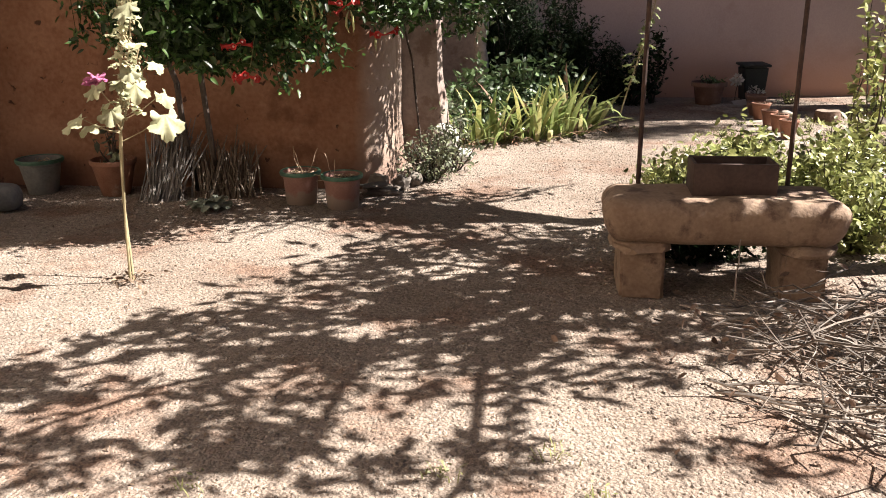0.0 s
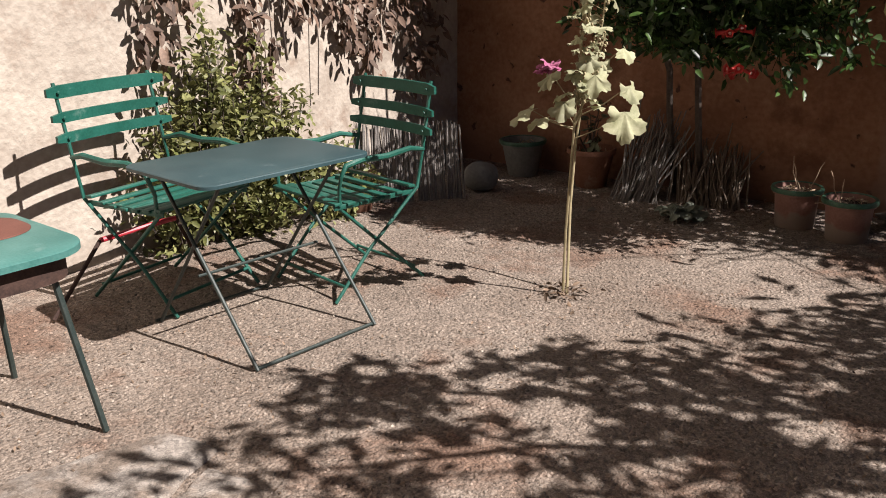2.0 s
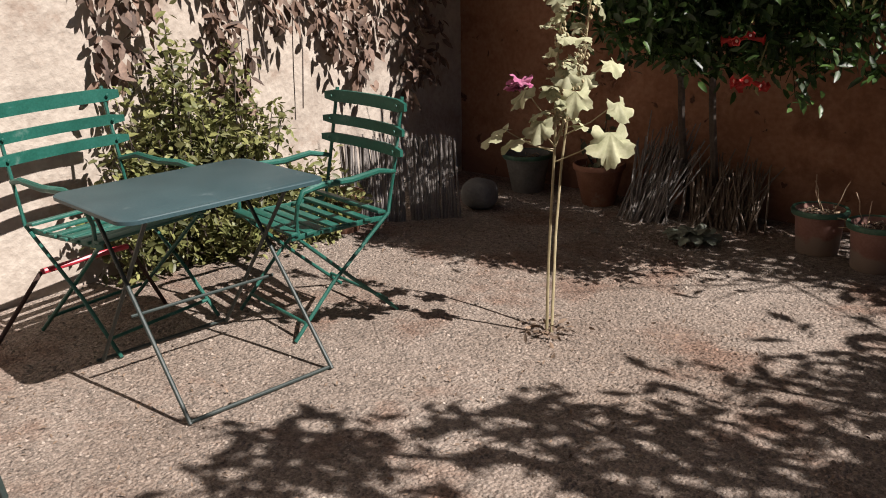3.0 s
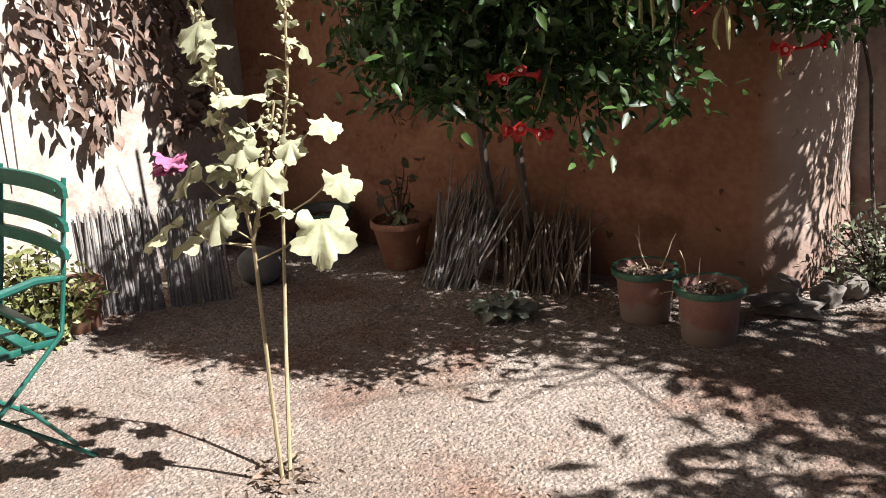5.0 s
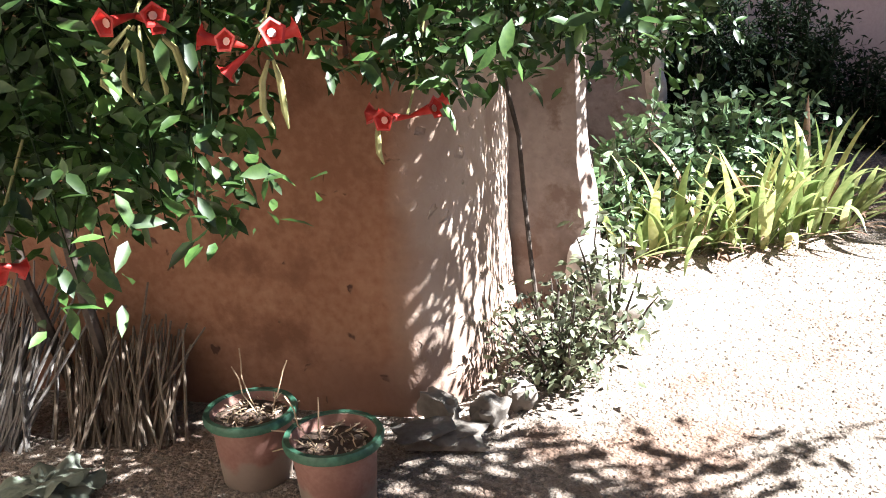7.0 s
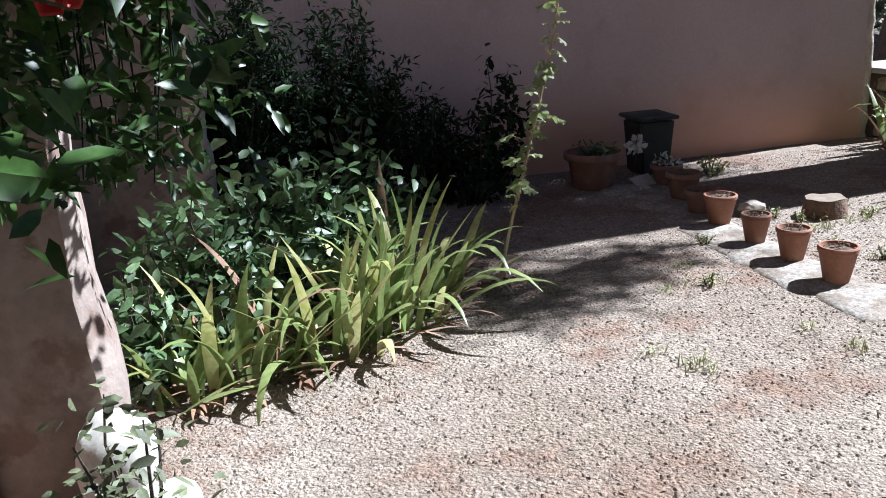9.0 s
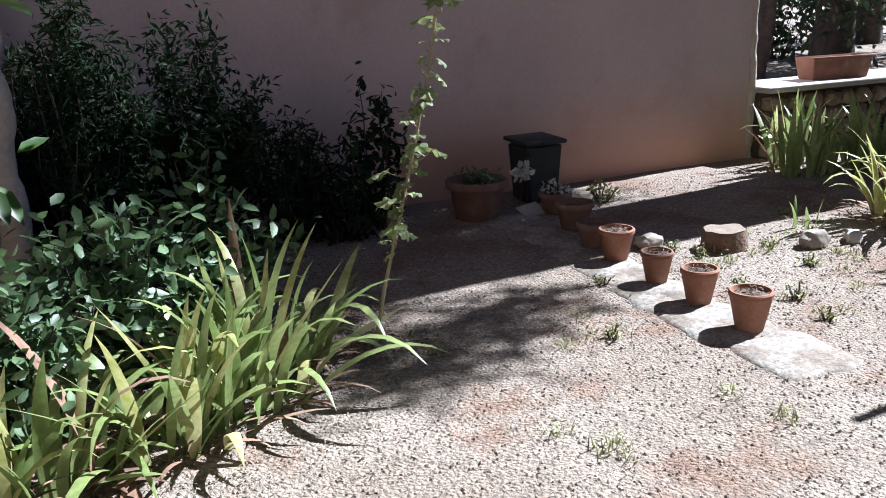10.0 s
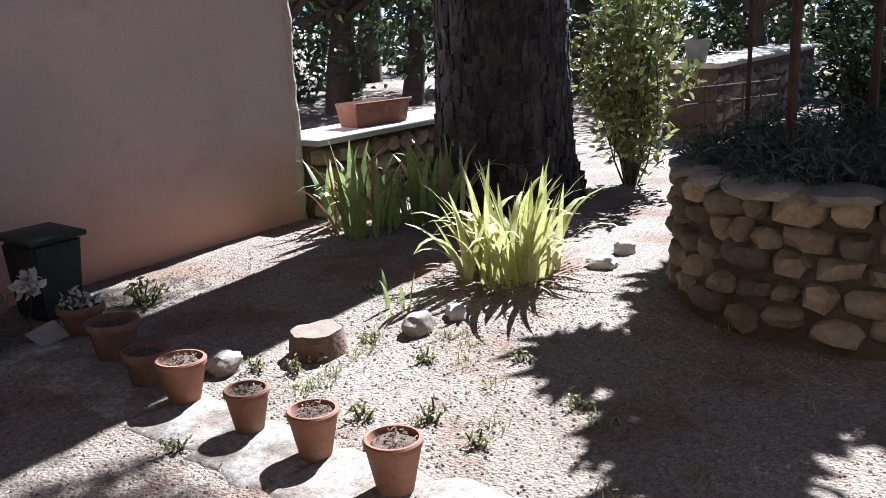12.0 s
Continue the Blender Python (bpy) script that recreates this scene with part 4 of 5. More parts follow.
        c = np.array((gx + 0.954 * z - at[0], gy + 0.151 * z - at[1], z))
        e = c + r.normal(size=3) * (0.22, 0.22, 0.1)
        part("twig", Geo().tube(wander(c, e, 0.12, 4, 900 + k), [0.009, 0.008, 0.006, 0.005, 0.003], 5), M["wood"], tree)
        t = r.random((15, 1))
        pts.append(c * (1 - t) + e * t + r.normal(size=(15, 3)) * 0.07)
    part("crown", Geo().leaves(np.concatenate(pts), 0.12, 0.55, simple=True, spread=0.9, r=r), M["tree_leaf"], tree)["kind"] = "stuff"


low_spray(tree_one, (2.9, 4.3))
# unseen tree added only for the dappled shade before the ochre wall
shade_tree((3.4, 5.3, 0.0), 57, (1.65, 6.0, 2.7), (1.25, 0.55, 0.4), 1100, "added unseen tree that dapples the ground at the edge of the path", 0.12, lambda x, y: 5.05 < y < 5.95)


def bed_shade(x, y):
    """The oblique edge of the shade that reaches out from the raised bed."""
    e = 0.16 * noise.noise(Vector((x * 3, y * 3, 3)))
    return x > 3.52 + 1.30 * (y - 7.24) + e and y < 7.84 + e and (y > 6.74 + 0.5 * e or x > 4.3)


shade_tree((9.9, 6.2, 0.0), 33, (8.75, 7.72, 3.2), (2.0, 1.0, 0.6), 34000, "dense tree that shades the raised bed", 0.20, bed_shade)

# unseen tree added to close the lit gaps in the bed's shade
shade_tree((10.6, 5.4, 0.0), 71, (8.35, 7.0, 3.4), (1.6, 0.8, 0.5), 15000, "added unseen tree that fills gaps in the raised bed's shade", 0.20, bed_shade)


# ---- round rubble planter ----
def round_planter():
    cx, cy, R, H = 5.67, 7.1, 0.87, 0.62
    p = thing("stone_planter", (cx, cy, 0.0), "round raised bed of brown rubble stones", "raised bed")
    part("core", Geo().lathe([(R - 0.02, -0.05), (R - 0.05, H - 0.06), (R - 0.30, H - 0.05), (R - 0.32, H - 0.1)], 72, close=False), M["mortar"], p)
    part("soil", Geo().lathe([(R - 0.25, H - 0.12), (R * 0.5, H - 0.05), (0.02, H - 0.02)], 40), M["soil"], p)
    z, row = 0.05, 0
    while z < H - 0.02:
        h = 0.095 + 0.04 * rng.random()
        a = rng.random() * 20
        end = a + 360
        while a < end:
            w = 0.10 + 0.15 * rng.random()
            da = math.degrees(w / R)
            am = radians(a + da / 2)
            hh = h * rng.uniform(0.7, 1.12)
            near = math.cos(am) < 0.55
            if near:
                g = Geo().stone((0, 0, 0), (0.17, w * 0.97, hh), 0, row * 31 + int(a), 0.2, 2)
                o = part("stone", g, M["rubble"], p)
                rr = R - 0.062 + 0.02 * rng.random()
                o.matrix_local = pose(rr * math.cos(am), rr * math.sin(am), z + h / 2 + 0.012 * rng.normal(), 6 * rng.normal(), 0, math.degrees(am))
            a += da + 0.4
        z += h * 0.98
        row += 1
    # cap stones
    a = 0.0
    i = 0
    while a < 360:
        w = rng.uniform(0.22, 0.42)
        da = math.degrees(w / R)
        am = radians(a + da / 2)
        o = part("cap_stone", Geo().stone((0, 0, 0), (0.34, w, 0.07), 0, 200 + i, 0.12, 2), M["stone"], p)
        o.matrix_local = pose((R - 0.13) * math.cos(am), (R - 0.13) * math.sin(am), H + 0.01, 2 * rng.normal(), 0, math.degrees(am))
        a += da + 0.3
        i += 1


round_planter()


# ---- low wall by the house, box planter ----
def low_wall():
    p = tagged(new("wall_low"), "low rubble retaining wall with white cap beside the house", "wall", "", "structure")
    part("core", Geo().box((3.4, 0.40, 0.60), (7.58, 10.98, 0.23)), M["mortar"], p)
    x0, z = 5.88, 0.0
    row = 0
    while z < 0.50:
        x = x0
        while x < 8.4:
            w = rng.uniform(0.12, 0.28)
            o = part("stone", Geo().stone((0, 0, 0), (w, 0.14, 0.13), 0, row * 17 + int(x * 10), 0.16, 2), M["rubble"], p)
            o.matrix_local = pose(x + w / 2, 10.78, z + 0.06, 0, 4 * rng.normal(), 0)
            x += w + 0.008
        z += 0.125
        row += 1
    part("cap", Geo().box((3.46, 0.56, 0.05), (7.6, 10.96, 0.555), (0, 0, 0), 0.015), M["cap"], p)


low_wall()
tb = thing("terracotta_trough", (6.80, 10.92, 0.58), "long terracotta window box on the low wall", "planter", "", -6)
bm = bmesh.new()
bmesh.ops.create_cube(bm, size=1)
bmesh.ops.scale(bm, vec=(0.62, 0.24, 0.19), verts=bm.verts)
for v in bm.verts:
    if v.co.z < 0:
        v.co.x *= 0.9
        v.co.y *= 0.8
r = bmesh.ops.inset_region(bm, faces=[f for f in bm.faces if f.normal.z > 0.9], thickness=0.025)
bmesh.ops.translate(bm, vec=(0, 0, -0.05), verts=[f for f in bm.faces if f.normal.z > 0.9 and f.calc_area() < 0.14][0].verts)
bmesh.ops.bevel(bm, geom=bm.edges[:], offset=0.006, segments=2, affect="EDGES")
part("body", Geo().put([tuple(v.co) for v in bm.verts], [tuple(v.index for v in f.verts) for f in bm.faces]), M["terracotta"], tb).matrix_local = pose(0, 0, 0.095)
bm.free()
part("lip", Geo().box((0.64, 0.015, 0.03), (0, -0.122, 0.175), (0, 0, 0), 0.004), M["terracotta"], tb)


# ---- trumpet vine on the ochre wall ----
def trumpet(geo_out, geo_in, at, azim, tilt, s=1.0):
    """A trumpet flower: a narrow tube that flares into five lobes."""
    m = pose(*at, 0, 90 - tilt, math.degrees(azim))
    vs, fs, n = [], [], 10
    prof = [(0.003, 0.0), (0.006, 0.025), (0.009, 0.055), (0.012, 0.078), (0.018, 0.088), (0.023, 0.088)]
    for i, (r, z) in enumerate(prof):
        for k in range(n):
            a = 6.2832 * k / n
            rr = r * (1 + (0.25 if i >= 4 and k % 2 else 0))
            vs.append(m @ Vector((rr * s * math.cos(a), rr * s * math.sin(a), z * s)))
    fs = [(j * n + k, j * n + (k + 1) % n, (j + 1) * n + (k + 1) % n, (j + 1) * n + k) for j in range(len(prof) - 1) for k in range(n)]
    geo_out.put(vs, fs)
    geo_in.put([m @ Vector((0.009 * s * math.cos(6.2832 * k / 8), 0.009 * s * math.sin(6.2832 * k / 8), 0.081 * s)) for k in range(8)], [tuple(range(8))])


def vine():
    v = thing("trumpet_vine", (-1.4, 6.0, 0.0), "dense trumpet vine with red flowers hanging from the ochre wall", "climbing plant")
    v.matrix_world = pose(0, 0, 0)
    r = np.random.default_rng(5)
    for i, (x, y) in enumerate(((-1.55, 6.12), (-1.7, 6.14))):
        part("stem", Geo().tube(wander((x, y, -0.05), (x + r.normal() * 0.2, y - 0.35, 2.3), 0.06, 8, 60 + i), [0.022, 0.022, 0.02, 0.02, 0.018, 0.018, 0.016, 0.014, 0.012], 7), M["wood"], v)
    part("stem", Geo().tube(wander((-0.12, 6.42, 0.0), (-0.30, 6.72, 1.5), 0.03, 7, 63), 0.008, 7), M["wood"], v)
    # how low the curtain hangs along the wall, wedged out towards the back
    def edge(x, y):
        u = 0.08 + (x - 0.08) * 1.85 / (y - 3.3)
        return float(np.interp(u, (-1.95, -1.78, -1.70, -1.5, -1.2, -1.0, -0.86, -0.74, -0.67, -0.62, -0.42, -0.34, 0.2), (1.6, 1.35, 0.97, 0.92, 0.87, 0.83, 0.87, 0.90, 1.0, 1.22, 1.24, 1.11, 1.12)))

    # hanging sprays: (x, y, lowest z)
    sprays = []
    for i in range(190):
        x, y = r.uniform(-2.3, -0.55), r.uniform(5.0, 5.85)
        if edge(x, y) < 1.3:
            sprays.append((x, y, edge(x, y) + 0.16 * (y - 5.0) + 0.10 * r.random()))
    for i in range(70):
        x, y = r.uniform(-0.62, 0.10), r.uniform(5.35, 7.0)
        low = 1.14 + 0.12 * r.random() - 0.06 * (y - 5.4)
        if low > edge(x, y):
            sprays.append((x, y, low))
    for i in range(16):
        sprays.append((r.uniform(0.02, 0.32), r.uniform(6.3, 6.9), 1.0 + 0.2 * r.random()))
    leaves = []
    for x, y, low in sprays:
        top = low + r.uniform(0.5, 1.1)
        bx, by = x + r.normal() * 0.1, y + 0.12 * r.normal()
        line = [(bx, by, top), ((bx + x) / 2, (by + y) / 2, (top + low) / 2 + 0.1), (x, y, low)]
        part("spray_stem", Geo().tube(line, [0.003, 0.0022, 0.0015], 4), M["dark_shrub"], v)
        # pinnate leaf pairs along the spray
        for k in range(10):
            t = k / 9.5
            c = np.array(line[0]) * (1 - t) + np.array(line[2]) * t
            a = r.random() * 6.283
            u = np.array((math.cos(a), math.sin(a), -0.35))
            for q in range(4):
                leaves.append(c + u * (0.035 + 0.05 * q) + r.normal(size=3) * 0.012)
                leaves.append(c + u * (0.05 + 0.05 * q) + r.normal(size=3) * 0.018)
    # dense body above
    body = np.stack([r.uniform(-2.9, 0.15, 5200), r.uniform(4.95, 6.0, 5200), r.uniform(1.15, 2.7, 5200)], 1)
    keep = [noise.noise(Vector(p) * 2.2) > -0.12 + 0.25 * max(0, 5.25 - p[1]) and (p[2] > 1.5 or p[2] > edge(p[0], p[1]) + 0.12) for p in body]
    side = np.stack([r.uniform(-0.5, 0.55, 1900), r.uniform(5.9, 7.4, 1900), r.uniform(1.2, 2.3, 1900)], 1)
    side = side[side[:, 2] > 1.2 + 0.55 * np.maximum(0, side[:, 0] + 0.1)]
    # unseen leaf mass overhead, added to keep sky light out of the corner
    shade_roof = np.stack([r.uniform(-3.45, 0.2, 20000), r.uniform(4.9, 6.4, 20000), r.uniform(1.7, 3.6, 20000)], 1)
    shade_roof = shade_roof[[q[1] > 5.0 + 0.25 * noise.noise(Vector((q[0] * 2, 0, q[2] * 2))) for q in shade_roof]]
    # unseen leaves added to shade the building's side wall
    over = np.stack([r.uniform(0.25, 1.1, 1200), r.uniform(6.25, 7.5, 1200), r.uniform(1.8, 2.6, 1200)], 1)
    # unseen overhang, added to dapple the rounded corner with shade
    corner = np.stack([r.uniform(0.15, 1.15, 3400), r.uniform(6.05, 7.55, 3400), r.random(3400)], 1)
    corner[:, 2] = 1.04 * (corner[:, 0] + 0.40) + 1.05 * corner[:, 2]
    over = np.concatenate([over, corner[corner[:, 2] > 1.45]])
    allp = np.concatenate([np.array(leaves), body[keep], side, shade_roof, over])
    # drop leaves shading the sunlit west wall, and most shading the cane screen
    run = allp[:, 0] + 3.5
    allp = allp[~((allp[:, 2] > run * 1.048) & (allp[:, 1] - run * 0.158 < 5.65))]
    run = allp[:, 0] + 3.05
    allp = allp[~((allp[:, 2] > run * 1.048) & (allp[:, 1] - run * 0.158 < 5.42) & (r.random(len(allp)) < 0.8))]
    fol = part("foliage", Geo().leaves(allp, 0.058, 0.50, normal=(0.25, -0.35, 0.75), spread=0.55, hang=0.9, r=r), M["vine"], v)
    tagged(fol, kind="stuff")
    # flower heads: a head is several trumpets
    for hx, hy, hz, n in ((-1.11, 4.99, 1.08, 5), (-1.06, 4.97, 0.915, 6), (-0.52, 5.06, 1.275, 5), (-0.73, 5.06, 1.34, 4), (-0.33, 5.38, 1.10, 5), (-0.10, 5.9, 1.36, 3), (0.12, 6.3, 1.42, 3)):
        for k in range(n):
            head, thr = Geo(), Geo()
            trumpet(head, thr, (hx + 0.01 * r.normal(), hy, hz), -1.57 + (k - (n - 1) / 2) * 0.85 + 0.25 * r.normal(), r.uniform(-40, 20), r.uniform(0.75, 0.95))
            f = part("flower", head, M["flower"], v)
            part("throat", thr, M["flower_in"], f)
        part("flower_stalk", Geo().tube([(hx, hy, hz), (hx + 0.01, hy + 0.06, hz + 0.06), (hx + 0.02, hy + 0.16, hz + 0.2)], 0.003, 5), M["pod"], v)
    for hx, hy, hz, n, ln in ((-0.73, 5.07, 1.32, 5, 0.14), (-0.50, 5.08, 1.25, 2, 0.12), (-1.05, 5.02, 0.91, 1, 0.06), (-0.38, 5.33, 1.10, 1, 0.09)):
        for k in range(n):
            ox = (k - (n - 1) / 2) * 0.022
            part("seed_pod", Geo().tube([(hx + ox * 0.4, hy, hz), (hx + ox * 1.5, hy - 0.01, hz - ln * 0.3), (hx + ox * 1.8, hy - 0.012, hz - ln * 0.7), (hx + ox * 1.2 + 0.006, hy, hz - ln)], [0.003, 0.0065, 0.0065, 0.0015], 7), M["pod"], v)


vine()


# ---- hollyhocks ----
def lobed_leaf(geo, at, azim, pitch, size, seed=0):
    """A broad hollyhock leaf of five shallow lobes, waved."""
    m = pose(*at, pitch, 0, math.degrees(azim) - 90)
    n = 37
    vs, fs = [(0, 0, 0)], []
    for j, q in enumerate((0.55, 1.0)):
        for k in range(n):
            a = radians(-65 + 310 * k / (n - 1))
            r = size * 0.52 * q * (0.78 + 0.40 * abs(math.cos(2.5 * (a - radians(90)))) + 0.07 * math.sin(19 * a + seed) * q)
            z = size * (0.10 * math.sin(5 * (a - 1.57) + seed) * q * q - 0.12 * q * q + 0.05 * noise.noise(Vector((a, q, seed))))
            vs.append((r * math.cos(a), size * 0.28 + r * math.sin(a), z))
    for k in range(n - 1):
        fs.append((0, 1 + k, 2 + k))
        fs.append((1 + k, 1 + n + k, 2 + n + k, 2 + k))
    geo.put([m @ Vector(v) for v in vs], fs)


def hollyhock(at, stems, leaves, small, flowers, label, leaf_mat, petal, petal_label, thick=0.0066):
    """Stalks, broad leaves on long stems, small leaves and bud clusters up the spikes, ruffled flowers."""
    h = thing("hollyhock", at, label, "hollyhock")
    r = np.random.default_rng(int(abs(at[0]) * 1000))
    for pts in stems:
        n = len(pts)
        part("stem", Geo().tube(pts, [thick * (1 - 0.6 * i / (n - 1)) for i in range(n)], 8), M["stem"], h)
    for i, (stem_at, at2, azim, pitch, size) in enumerate(leaves):
        g = Geo()
        lobed_leaf(g, at2, azim, pitch, size, i)
        lf = part("leaf", g, leaf_mat, h)
        part("leaf_stalk", Geo().tube([stem_at, ((stem_at[0] + at2[0]) / 2, (stem_at[1] + at2[1]) / 2, (stem_at[2] + at2[2]) / 2 - 0.012), at2], [0.003, 0.0024, 0.002], 6), M["stem"], lf)
    g, bud = Geo(), Geo()
    for i, (p, size) in enumerate(small):
        a, out = r.random() * 6.283, r.uniform(0.015, 0.05)
        q = (p[0] + out * math.cos(a), p[1] + out * math.sin(a), p[2] + r.uniform(-0.005, 0.03))
        bud.tube([p, q], [0.0016, 0.0012], 5)
        lobed_leaf(g, q, a + 0.6 * r.normal(), r.uniform(-75, 10), size * r.uniform(0.6, 1.3), r.random() * 6)
        for k in range(3):
            b = r.normal(size=3) * (0.012, 0.012, 0.016)
            bud.stone((p[0] + b[0], p[1] + b[1], p[2] + b[2]), (0.011, 0.011, 0.014), 0, k, 0.15, 1)
    tagged(part("small_leaves", g, leaf_mat, h), kind="stuff")
    tagged(part("bud", bud, M["stem"], h), kind="stuff")
    for p in flowers:
        g = Geo()
        for k in range(7):
            lobed_leaf(g, (p[0], p[1], p[2]), 0.9 * k, r.uniform(-10, 60), 0.05, k)
        part("flower", g, petal, h, petal_label)
    bl = part("base_litter", Geo().leaves(np.stack([0.07 * r.normal(size=60), 0.07 * r.normal(size=60), 0.01 + 0.02 * r.random(60)], 1), 0.035, 0.5), M["litter"], h)
    tagged(bl, kind="stuff")
    return h


def along(pts, z):
    """The point of a stalk at height z."""
    zs = [p[2] for p in pts]
    return tuple(float(np.interp(z, zs, [p[k] for p in pts])) for k in range(2)) + (float(z),)


s1 = [(0, 0, -0.02), (0.012, -0.01, 0.3), (0.055, -0.045, 0.76), (0.10, -0.12, 0.95), (0.15, -0.20, 1.12), (0.22, -0.29, 1.32), (0.30, -0.38, 1.75)]
s2 = [(0.01, 0.02, -0.02), (-0.035, 0.13, 0.37), (-0.04, 0.18, 0.64), (0.0, 0.17, 0.9), (0.08, 0.14, 1.14), (0.12, 0.14, 1.5), (0.14, 0.14, 1.85)]
s3 = [(0.055, -0.045, 0.76), (0.12, -0.05, 0.92), (0.17, -0.03, 1.12)]
r1 = np.random.default_rng(3)
small1 = [(along(s1, z), 0.040 + 0.03 * r1.random()) for z in np.linspace(0.86, 1.62, 44)]
small1 += [(along(s2, z), 0.034 + 0.025 * r1.random()) for z in np.linspace(0.98, 1.7, 24)]
small1 += [(along(s3, z), 0.036 + 0.025 * r1.random()) for z in np.linspace(0.82, 1.10, 12)]
hollyhock((-1.54, 4.17, 0.0), [s1, s2, s3],
          [(along(s1, 0.70), (0.25, 0.0, 0.82), -1.0, -62, 0.145), (along(s2, 0.76), (0.20, 0.16, 0.90), -0.4, -50, 0.10), (along(s1, 0.76), (0.06, -0.16, 0.87), -1.5, -58, 0.10),
           (along(s1, 0.74), (-0.07, -0.20, 0.84), -2.5, -35, 0.11), (along(s1, 0.75), (-0.02, -0.15, 0.80), -2.2, -20, 0.10), (along(s1, 0.86), (0.16, -0.09, 0.97), -1.3, -60, 0.105), (along(s2, 0.95), (0.17, 0.15, 1.05), -0.4, -40, 0.085),
           (along(s1, 0.85), (0.02, -0.19, 0.98), -2.2, -48, 0.10), (along(s1, 0.92), (0.16, -0.16, 1.05), -1.0, -50, 0.085), (along(s2, 0.86), (0.10, 0.10, 1.0), -1.2, -55, 0.08)],
          small1, [(0.04, -0.28, 1.0), (0.07, -0.30, 1.02)], "tall sunlit hollyhock with pale lobed leaves and a pink flower", M["holly"], M["pink_flower"], "pink ruffled flower")
t2 = [(0, 0, -0.02), (0.06, 0, 0.25), (0.13, 0, 0.5), (0.22, 0.01, 0.8), (0.30, 0.02, 1.1), (0.36, 0.02, 1.4), (0.40, 0.03, 1.8)]
small2 = [(along(t2, z), 0.045 + 0.04 * r1.random()) for z in np.linspace(0.40, 1.75, 46)]
hollyhock((1.66, 8.50, 0.0), [t2], [((0.15, 0, 0.6), (0.08, -0.05, 0.63), 3.4, -20, 0.08), ((0.2, 0, 0.75), (0.28, -0.04, 0.80), 0.2, -30, 0.08), ((0.2, 0.01, 0.7), (0.1, 0.04, 0.72), 2.6, -25, 0.09)], small2, [(0.34, -0.03, 1.37), (0.42, -0.02, 1.36)], "tall thin hollyhock stalk leaning with small leaves and white flowers", M["holly_green"], M["white_flower"], "white ruffled flower", 0.0085)


# ---- irises ----
def iris_clump(at, n, spread, height, label, seed, lean=36, dead=20, width=0.050, material="iris"):
    c = thing("iris_clump", at, label, "iris plants")
    r = np.random.default_rng(seed)
    for i in range(n):
        g = Geo()
        a = r.random() * 6.283
        q = math.sqrt(r.random())
        x, y = spread[0] * q * math.cos(a), spread[1] * q * math.sin(a)
        az = math.atan2(y, x) + r.normal() * 0.9
        bent = r.random() < 0.42
        g.blade((x, y, -0.01), az, height * r.uniform(0.6, 1.12), width * r.uniform(0.7, 1.2), abs(r.normal()) * lean * (0.5 + q * 0.7), r.uniform(90, 175) if bent else r.uniform(8, 70), 8)
        u = r.random()
        part("leaf", g, M["iris_dry"] if u < 0.07 else M["iris_yellow"] if u < 0.24 else M[material], c)
    if dead:
        g = Geo()
        for i in range(dead):
            a = r.random() * 6.283
            q = 0.6 + 0.5 * r.random()
            g.blade((spread[0] * q * math.cos(a), spread[1] * q * math.sin(a), 0.015), a + r.normal() * 0.6, height * r.uniform(0.25, 0.6), width * r.uniform(0.25, 0.6), 66, r.uniform(20, 90), 6)
        tagged(part("dead_leaves", g, M["iris_dry"], c), kind="stuff")
    return c


for i, (x, y, n, s, h) in enumerate(((0.42, 7.98, 34, (0.22, 0.16), 0.52), (0.78, 8.08, 44, (0.24, 0.18), 0.58), (1.08, 8.30, 50, (0.24, 0.20), 0.62), (1.28, 8.62, 40, (0.22, 0.22), 0.62), (0.22, 7.84, 14, (0.12, 0.1), 0.36))):
    iris_clump((x, y, 0.0), n, s, h, "iris clump with arching sword leaves in a garden bed", 40 + i, dead=26)
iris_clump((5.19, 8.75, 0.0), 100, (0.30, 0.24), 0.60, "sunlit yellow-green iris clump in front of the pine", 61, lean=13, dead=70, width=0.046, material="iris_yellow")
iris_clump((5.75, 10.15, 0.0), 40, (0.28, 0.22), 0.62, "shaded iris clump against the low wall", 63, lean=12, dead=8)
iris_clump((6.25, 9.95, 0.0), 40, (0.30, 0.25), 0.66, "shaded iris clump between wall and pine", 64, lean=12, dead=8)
iris_clump((6.0, 10.5, 0.0), 24, (0.3, 0.15), 0.60, "iris leaves along the low wall", 65, lean=10, dead=4)
iris_clump((4.48, 8.98, 0.0), 10, (0.10, 0.08), 0.20, "small tuft of young iris leaves", 66, dead=2, width=0.02)


# ---- shrubs ----
def shrub(name, at, size, n, leaf, material, label, seed, category="shrub", stems=14, width=0.6, simple=False, gap=0.0, hang=0.3):
    """Stems that fan out from the base, with leaves gathered along and round their ends."""
    s = thing(name, at, label, category)
    r = np.random.default_rng(seed)
    pts = []
    for i in range(stems):
        a = i * 2.4 + r.normal() * 0.3
        q = math.sqrt((i + 0.5) / stems)
        h = size[2] * (0.98 - 0.5 * q * q) * r.uniform(0.7, 1.05)
        end = (size[0] * q * math.cos(a), size[1] * q * math.sin(a), h)
        line = wander((0.12 * end[0], 0.12 * end[1], -0.02), end, 0.10, 5, seed + i)
        part("stem", Geo().tube(line, [0.008, 0.007, 0.006, 0.005, 0.004, 0.002], 5), M["wood"], s)
        m = n // stems
        t = (gap + (1 - gap) * r.random(m) ** 0.6) * 5
        k = np.minimum(t.astype(int), 4)
        ln = np.array([tuple(p) for p in line])
